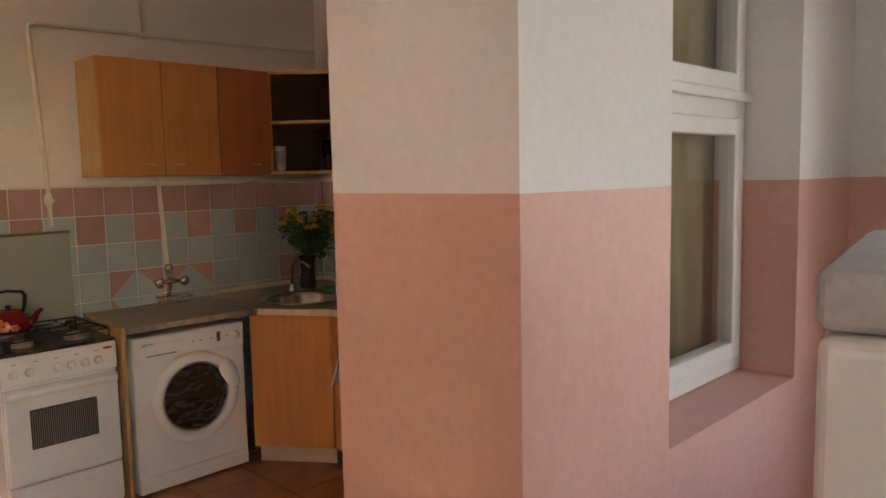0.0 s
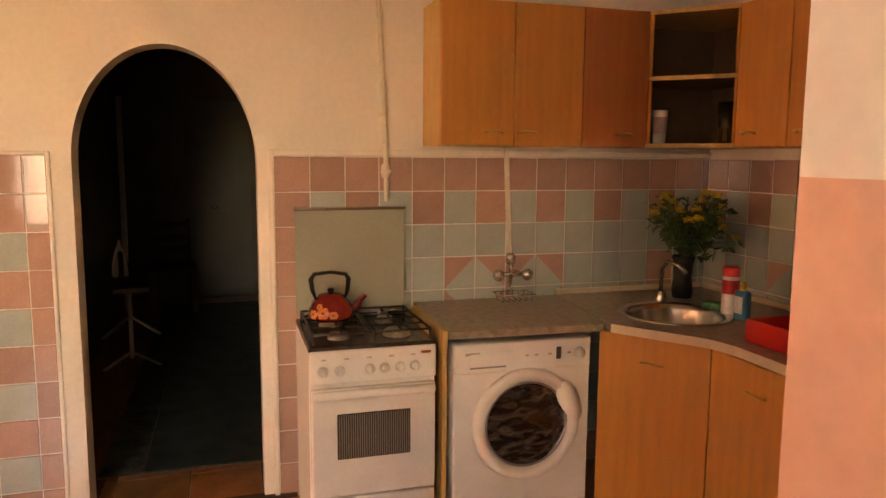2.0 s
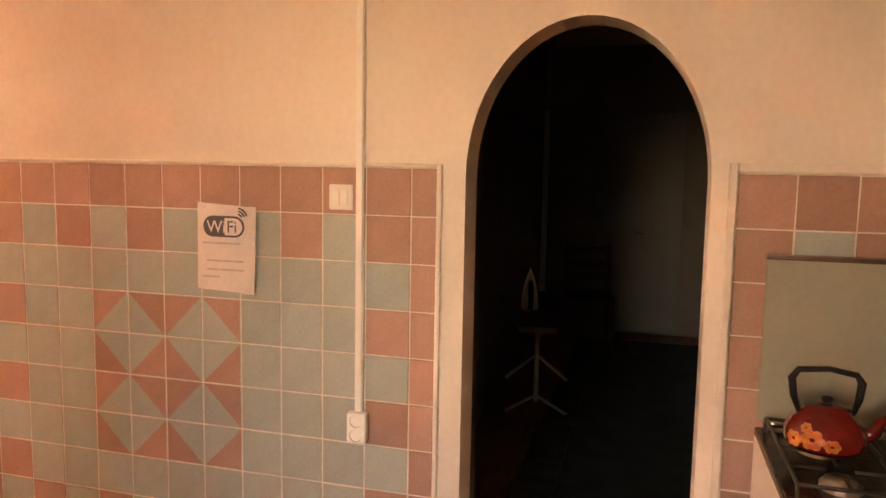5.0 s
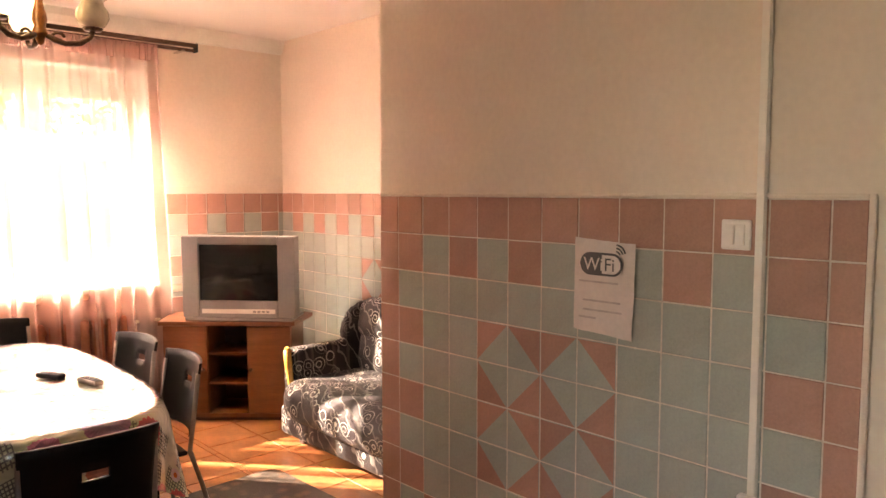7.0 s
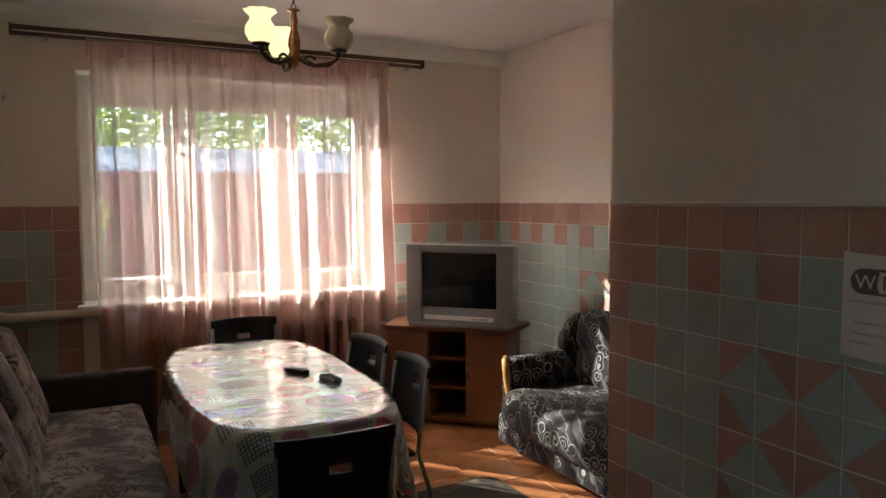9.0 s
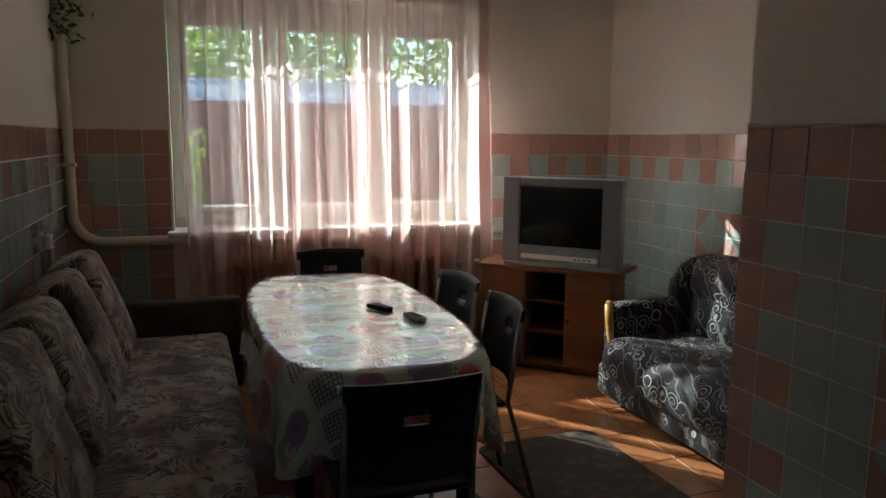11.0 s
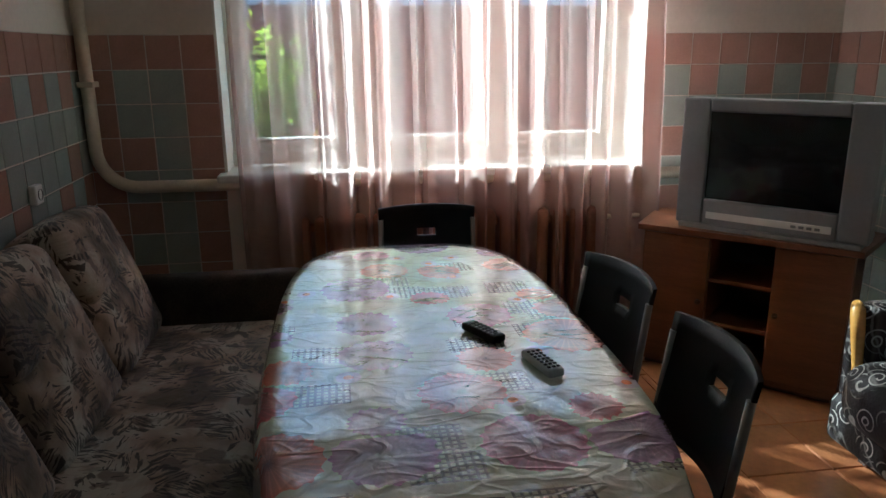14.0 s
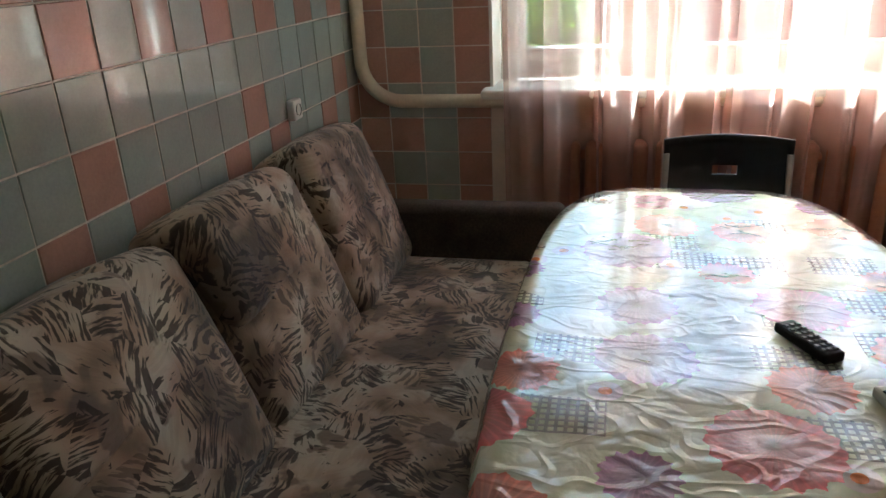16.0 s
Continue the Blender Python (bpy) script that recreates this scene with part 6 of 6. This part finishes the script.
def counter_clutter():
    a = empty("cleaner_can", pose(-0.62, -4.03, 0.868), "white scouring powder can with a red cap", "can")
    smooth(part("can", lathe([(0.0, 0), (0.034, 0.0), (0.035, 0.004), (0.035, 0.17), (0.032, 0.176)], 20), LABELW, a))
    part("cap", lathe([(0.036, 0.165), (0.036, 0.195), (0.03, 0.205), (0, 0.206)], 20), REDPLASTIC, a)
    part("label_band", lathe([(0.0356, 0.09), (0.0356, 0.15)], 20), REDPLASTIC, a)
    b = empty("detergent_bottle", pose(-0.735, -4.0, 0.868), "blue dish detergent bottle with a pale label", "bottle")
    smooth(part("bottle", box((-0.035, -0.022, 0), (0.035, 0.022, 0.125), 0.016, 3), BLUEPL, b))
    part("label_patch", box((-0.026, 0.0205, 0.03), (0.026, 0.0235, 0.10)), LABELW, b)
    part("cap", lathe([(0.013, 0.12), (0.013, 0.15), (0.007, 0.16), (0, 0.16)], 14), YELLOWFLOWER, b)
    s = empty("sponge", pose(-0.53, -4.04, 0.868, 0, 0, 30), "green kitchen sponge beside the sink", "sponge")
    part("foam", box((-0.06, -0.035, 0.002), (0.06, 0.035, 0.032), 0.006), GREENPL, s)
    t = empty("dish_tray", pose(-1.25, -3.95, 0.868, 0, 0, 2), "red plastic tray on the worktop", "tray")
    part("floor_panel", box((-0.22, -0.16, 0.0), (0.22, 0.16, 0.008)), REDPLASTIC, t)
    for nm, lo, hi in (("side", (-0.225, -0.168, 0), (0.225, -0.156, 0.085)), ("side", (-0.225, 0.156, 0), (0.225, 0.168, 0.085)), ("side", (-0.225, -0.156, 0), (-0.213, 0.156, 0.085)), ("side", (0.213, -0.156, 0), (0.225, 0.156, 0.085))):
        part(nm, box(lo, hi, 0.004), REDPLASTIC, t)


def towel():
    root = empty("towel", pose(PIL_B + 0.004, -2.56, 0, 0, 0, -90), "white kitchen towel hanging from a hook on the partition", "towel")
    bm = bmesh.new()
    g = []
    for j in range(15):
        row = []
        for i in range(13):
            u, v = i / 12 - 0.5, j / 14
            row.append(bm.verts.new((u * (0.03 + 0.21 * v), 0.018 + 0.045 * v + 0.016 * math.sin(u * 17 + v) * (0.3 + v), 1.40 - 0.36 * v + 0.03 * abs(u) * v)))
        g.append(row)
    for a, b in zip(g, g[1:]):
        for i in range(12):
            bm.faces.new((a[i], b[i], b[i + 1], a[i + 1])).smooth = True
    ob = part("cloth", bm, LABELW, root)
    so = ob.modifiers.new("thickness", "SOLIDIFY")
    so.thickness = 0.004
    part("hook", tube([(0, 0.0, 1.395), (0, 0.026, 1.39), (0, 0.034, 1.41)], 0.005, 6), STEEL, root)


stove()
kettle()
washer()
worktops()
sink()
soap_dish()
base_cabinet("base_cabinet", CB, CA, 0.10, 0.836, 0.30, "honey-brown slanted corner base cabinet under the sink")
base_cabinet("base_cabinet", (-1.45, -3.70), (-0.95, -3.70), 0.10, 0.836, 0.60, "honey-brown kitchen base cabinet with brass handle")
base_cabinet("base_cabinet", (-2.05, -3.70), (-1.452, -3.70), 0.10, 0.836, 0.60, "honey-brown kitchen base cabinet with brass handle")
base_cabinet("base_cabinet", (-2.64, -3.70), (-2.052, -3.70), 0.10, 0.836, 0.60, "honey-brown kitchen base cabinet with brass handle")
wall_cabinet(-0.30, -2.830, -90, 0.322, "honey-brown wall cabinet, end panel brightened as if side-lit", HONEY, hx=0.23, end=True)
wall_cabinet(-0.30, -3.153, -90, 0.318, "honey-brown wall cabinet with a brass handle", HONEY, hx=0.06)
wall_cabinet(-0.30, -3.472, -90, 0.318, "darker red-brown wall cabinet with a brass handle", DARKHONEY, hx=0.2)
corner_shelf()
for k in range(3):
    wall_cabinet(-0.562 - k * 0.30, -4.052, 180, 0.298, "honey-brown wall cabinet with a brass handle", HONEY, hx=0.09)
gas_pipe()
flowers()
counter_clutter()
towel()

# ---- hall things ----


def inner_window():
    root = tagged(new("window_2"), "white painted inner casement window with a transom", "window", kind="structure")
    x0, x1 = -3.075, -3.02
    part("window_frame", boxes([((x0, IY0 + 0.003, IZ0), (x1, IY0 + 0.05, IZ1 - 0.003)), ((x0, IY1 - 0.05, IZ0), (x1, IY1 - 0.003, IZ1 - 0.003)), ((x0 - 0.002, IY0 + 0.004, IZ0 + 0.003), (x1, IY1 - 0.004, IZ0 + 0.06)), ((x0 - 0.002, IY0 + 0.004, IZ1 - 0.06), (x1, IY1 - 0.004, IZ1 - 0.004)), ((x0 - 0.002, IY0 + 0.004, 1.70), (x1, IY1 - 0.004, 1.79))], 0.006), WHITEGLOSS, root)
    part("transom_ledge", box((x0 - 0.027, IY0 + 0.005, 1.755), (x0 - 0.003, IY1 - 0.005, 1.785), 0.006), WHITEGLOSS, root)
    for z0, z1 in ((IZ0 + 0.05, 1.705), (1.785, IZ1 - 0.05)):
        lo, hi = IY0 + 0.04, IY1 - 0.04
        s = part("casement", boxes([((x0 - 0.012, lo, z0), (x1 - 0.01, lo + 0.055, z1)), ((x0 - 0.012, hi - 0.055, z0), (x1 - 0.01, hi, z1)), ((x0 - 0.010, lo + 0.002, z0 + 0.002), (x1 - 0.012, hi - 0.002, z0 + 0.055)), ((x0 - 0.010, lo + 0.002, z1 - 0.055), (x1 - 0.012, hi - 0.002, z1 - 0.002))], 0.006), WHITEGLOSS, root)
        pane = part("pane", box((x0 + 0.012, lo + 0.04, z0 + 0.04), (x0 + 0.016, hi - 0.04, z1 - 0.04)), GLASS, s)
        pane.visible_shadow = False
    bl = empty("window_blind", pose(-2.98, 0, 0), "plain olive-beige cloth hung behind the inner window", "curtain")
    bm = bmesh.new()
    rows = []
    for z in (IZ0 + 0.01, 1.7, IZ1 - 0.01):
        rows.append([bm.verts.new((0.012 * math.sin(i * 0.8), IY0 + 0.02 + i * (IY1 - IY0 - 0.04) / 40, z)) for i in range(41)])
    for a, b in zip(rows, rows[1:]):
        for i in range(40):
            bm.faces.new((a[i], a[i + 1], b[i + 1], b[i])).smooth = True
    ob = part("cloth", bm, material("olive_cloth", (0.42, 0.34, 0.18), 0.9, vary=0.06, scale=2), bl)
    so = ob.modifiers.new("thickness", "SOLIDIFY")
    so.thickness = 0.003


def fridge():
    root = empty("refrigerator", pose(-3.748, -2.36, 0, 0, 0, 190), "white refrigerator with a greyish top", "refrigerator")
    part("body", box((0, 0.03, 0.03), (0.57, 0.60, 1.362), 0.03, 4), APPLIANCE, root)
    part("top_panel", box((-0.001, -0.028, 1.355), (0.571, 0.602, 1.43), 0.018, 4), material("greyed_top", (0.50, 0.48, 0.47), 0.5, vary=0.1), root, "greyish plastic top")
    d = part("door", box((0.002, -0.03, 0.08), (0.568, 0.028, 1.352), 0.022, 4), APPLIANCE, root)
    part("door_handle", box((0.04, -0.05, 0.85), (0.065, -0.028, 1.15), 0.008), GREYPLASTIC, d)
    for x in (0.06, 0.51):
        for y in (0.08, 0.52):
            part("foot", lathe([(0.02, 0), (0.02, 0.035)], 10, Matrix.Translation((x, y, 0))), IRON, root)


def hall_curtain():
    root = empty("curtain", pose(-3.72, HALL_END + 0.07, 0), "pale cream curtain on the hall end wall", "curtain")
    bm = bmesh.new()
    rows = []
    for z in (0.3, 1.2, 2.6):
        rows.append([bm.verts.new((-0.30 + i * 0.01, 0.022 * math.sin(i * 0.75 + z * 0.2), z)) for i in range(61)])
    for a, b in zip(rows, rows[1:]):
        for i in range(60):
            bm.faces.new((a[i], a[i + 1], b[i + 1], b[i])).smooth = True
    ob = part("cloth", bm, material("cream_curtain", (0.66, 0.60, 0.46), 0.85, vary=0.08, scale=4), root)
    so = ob.modifiers.new("thickness", "SOLIDIFY")
    so.thickness = 0.003
    part("rod", tube([(-0.34, 0, 2.6), (0.34, 0, 2.6)], 0.01, 8), STEEL, root)


def dark_room():
    root = empty("ironing_board", pose(2.25, -1.31, 0, 0, 0, 8), "folding ironing board on white crossed legs", "ironing board")
    o = [(0.10, -0.62)] + arc(0.0, 0.45, 0.16, 0, 180, 8) + [(-0.10, -0.62)]
    part("board", prism([(y * 1.0, x) for x, y in o], 0.67, 0.70), DARKWOOD, root)
    white = WHITEGLOSS
    for s in (-1, 1):
        part("brace", tube([(0.25, s * 0.05, 0.67), (0.0, 0.0, 0.52)], 0.010, 6), white, root)
    part("leg_foot", tube([(0, -0.2, 0.02), (0, 0, 0.14), (0, 0.2, 0.02)], 0.012, 6), white, root)
    part("leg_foot", tube([(-0.2, -0.18, 0.30), (0, 0, 0.40), (-0.2, 0.18, 0.30)], 0.012, 6), white, root)
    part("post", tube([(0, 0, 0.1), (0, 0, 0.67)], 0.015, 8), white, root)
    for y in (-0.2, 0.2):
        part("rubber_cap", box((-0.016, y - 0.016, 0.0), (0.016, y + 0.016, 0.03), 0.004), IRON, root)
    ir = empty("iron", pose(2.18, -1.265, 0.70, 90, 0, -78), "white and black clothes iron standing on its heel on the board", "iron")
    part("soleplate", prism([(0.0, 0.25), (0.03, 0.17), (0.05, 0.08), (0.055, 0.0), (-0.055, 0.0), (-0.05, 0.08), (-0.03, 0.17)], 0.0, 0.018), STEEL, ir)
    bd = prism([(0.0, 0.235), (0.028, 0.16), (0.046, 0.07), (0.05, 0.0), (-0.05, 0.0), (-0.046, 0.07), (-0.028, 0.16)], 0.018, 0.07)
    bmesh.ops.bevel(bd, geom=list(bd.edges), offset=0.008, segments=2, affect="EDGES")
    part("body", bd, APPLIANCE, ir)
    part("handle", tube([(0, 0.17, 0.06), (0, 0.14, 0.115), (0, 0.05, 0.13), (0, 0.01, 0.10), (0, 0.005, 0.05)], 0.016, 10), IRON, ir, "black curved handle")
    part("cord", tube([(0, 0.0, 0.06), (0.05, -0.001, 0.10), (0.12, 0.002, 0.05), (0.16, 0.0, -0.02)], 0.004, 6), IRON, ir)
    ch = empty("chair", pose(4.35, -1.45, 0, 0, 0, -80), "dark wooden chair in the unlit room", "chair")
    part("seat", box((-0.21, -0.21, 0.43), (0.21, 0.21, 0.46), 0.01), DARKWOOD, ch)
    for x in (-0.19, 0.19):
        part("leg", box((x - 0.02, -0.20, 0), (x + 0.02, -0.16, 0.43), 0.004), DARKWOOD, ch)
        part("back_post", box((x - 0.02, 0.165, 0), (x + 0.02, 0.205, 0.90), 0.006), DARKWOOD, ch)
    for z in (0.56, 0.68, 0.81):
        part("back_slat", box((-0.17, 0.175, z), (0.17, 0.195, z + 0.06), 0.004), DARKWOOD, ch)
    rn = empty("carpet_runner", pose(0, 0, 0), "dark green carpet with a patterned border in the unlit room", "carpet")
    part("carpet_field", box((0.42, -3.3, 0.0), (4.6, -1.56, 0.010), 0.003), DARKCARPET, rn)
    part("border", box((0.42, -1.558, 0.0), (4.6, -1.36, 0.011), 0.003), material("patterned_border", (0.075, 0.085, 0.07), 0.95, vary=0.3, scale=9, second=(0.012, 0.02, 0.017), bump=0.3), rn, "lighter patterned border")
    dr = tagged(new("door_1"), "pale door, paint darkened as by shade, in the unlit room", "door", kind="structure")
    # a pale door given a dark colour: the room's shade is painted in
    SHADEDWHITE = material("shade_toned_door_paint", (0.17, 0.175, 0.155), 0.5, vary=0.06)
    leaf = part("door_leaf", box((4.955, -2.24, 0.005), (4.995, -1.43, 2.10), 0.004), SHADEDWHITE, dr)
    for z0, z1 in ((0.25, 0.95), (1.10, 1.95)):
        part("door_panel", box((4.948, -2.10, z0), (4.957, -1.57, z1), 0.006), SHADEDWHITE, leaf)
    part("door_handle", tube([(4.95, -1.83, 0.98), (4.90, -1.83, 0.98), (4.895, -1.90, 0.98)], 0.011, 8), STEEL, leaf)
    part("jamb", box((4.43, -1.045, 0.0), (4.50, -0.99, 2.08), 0.004), WHITEGLOSS, dr, "pale painted jamb of a side opening")


inner_window()
fridge()
hall_curtain()
dark_room()

# ---- the many tiles, last ----
all_tiles()
floor_tiles()
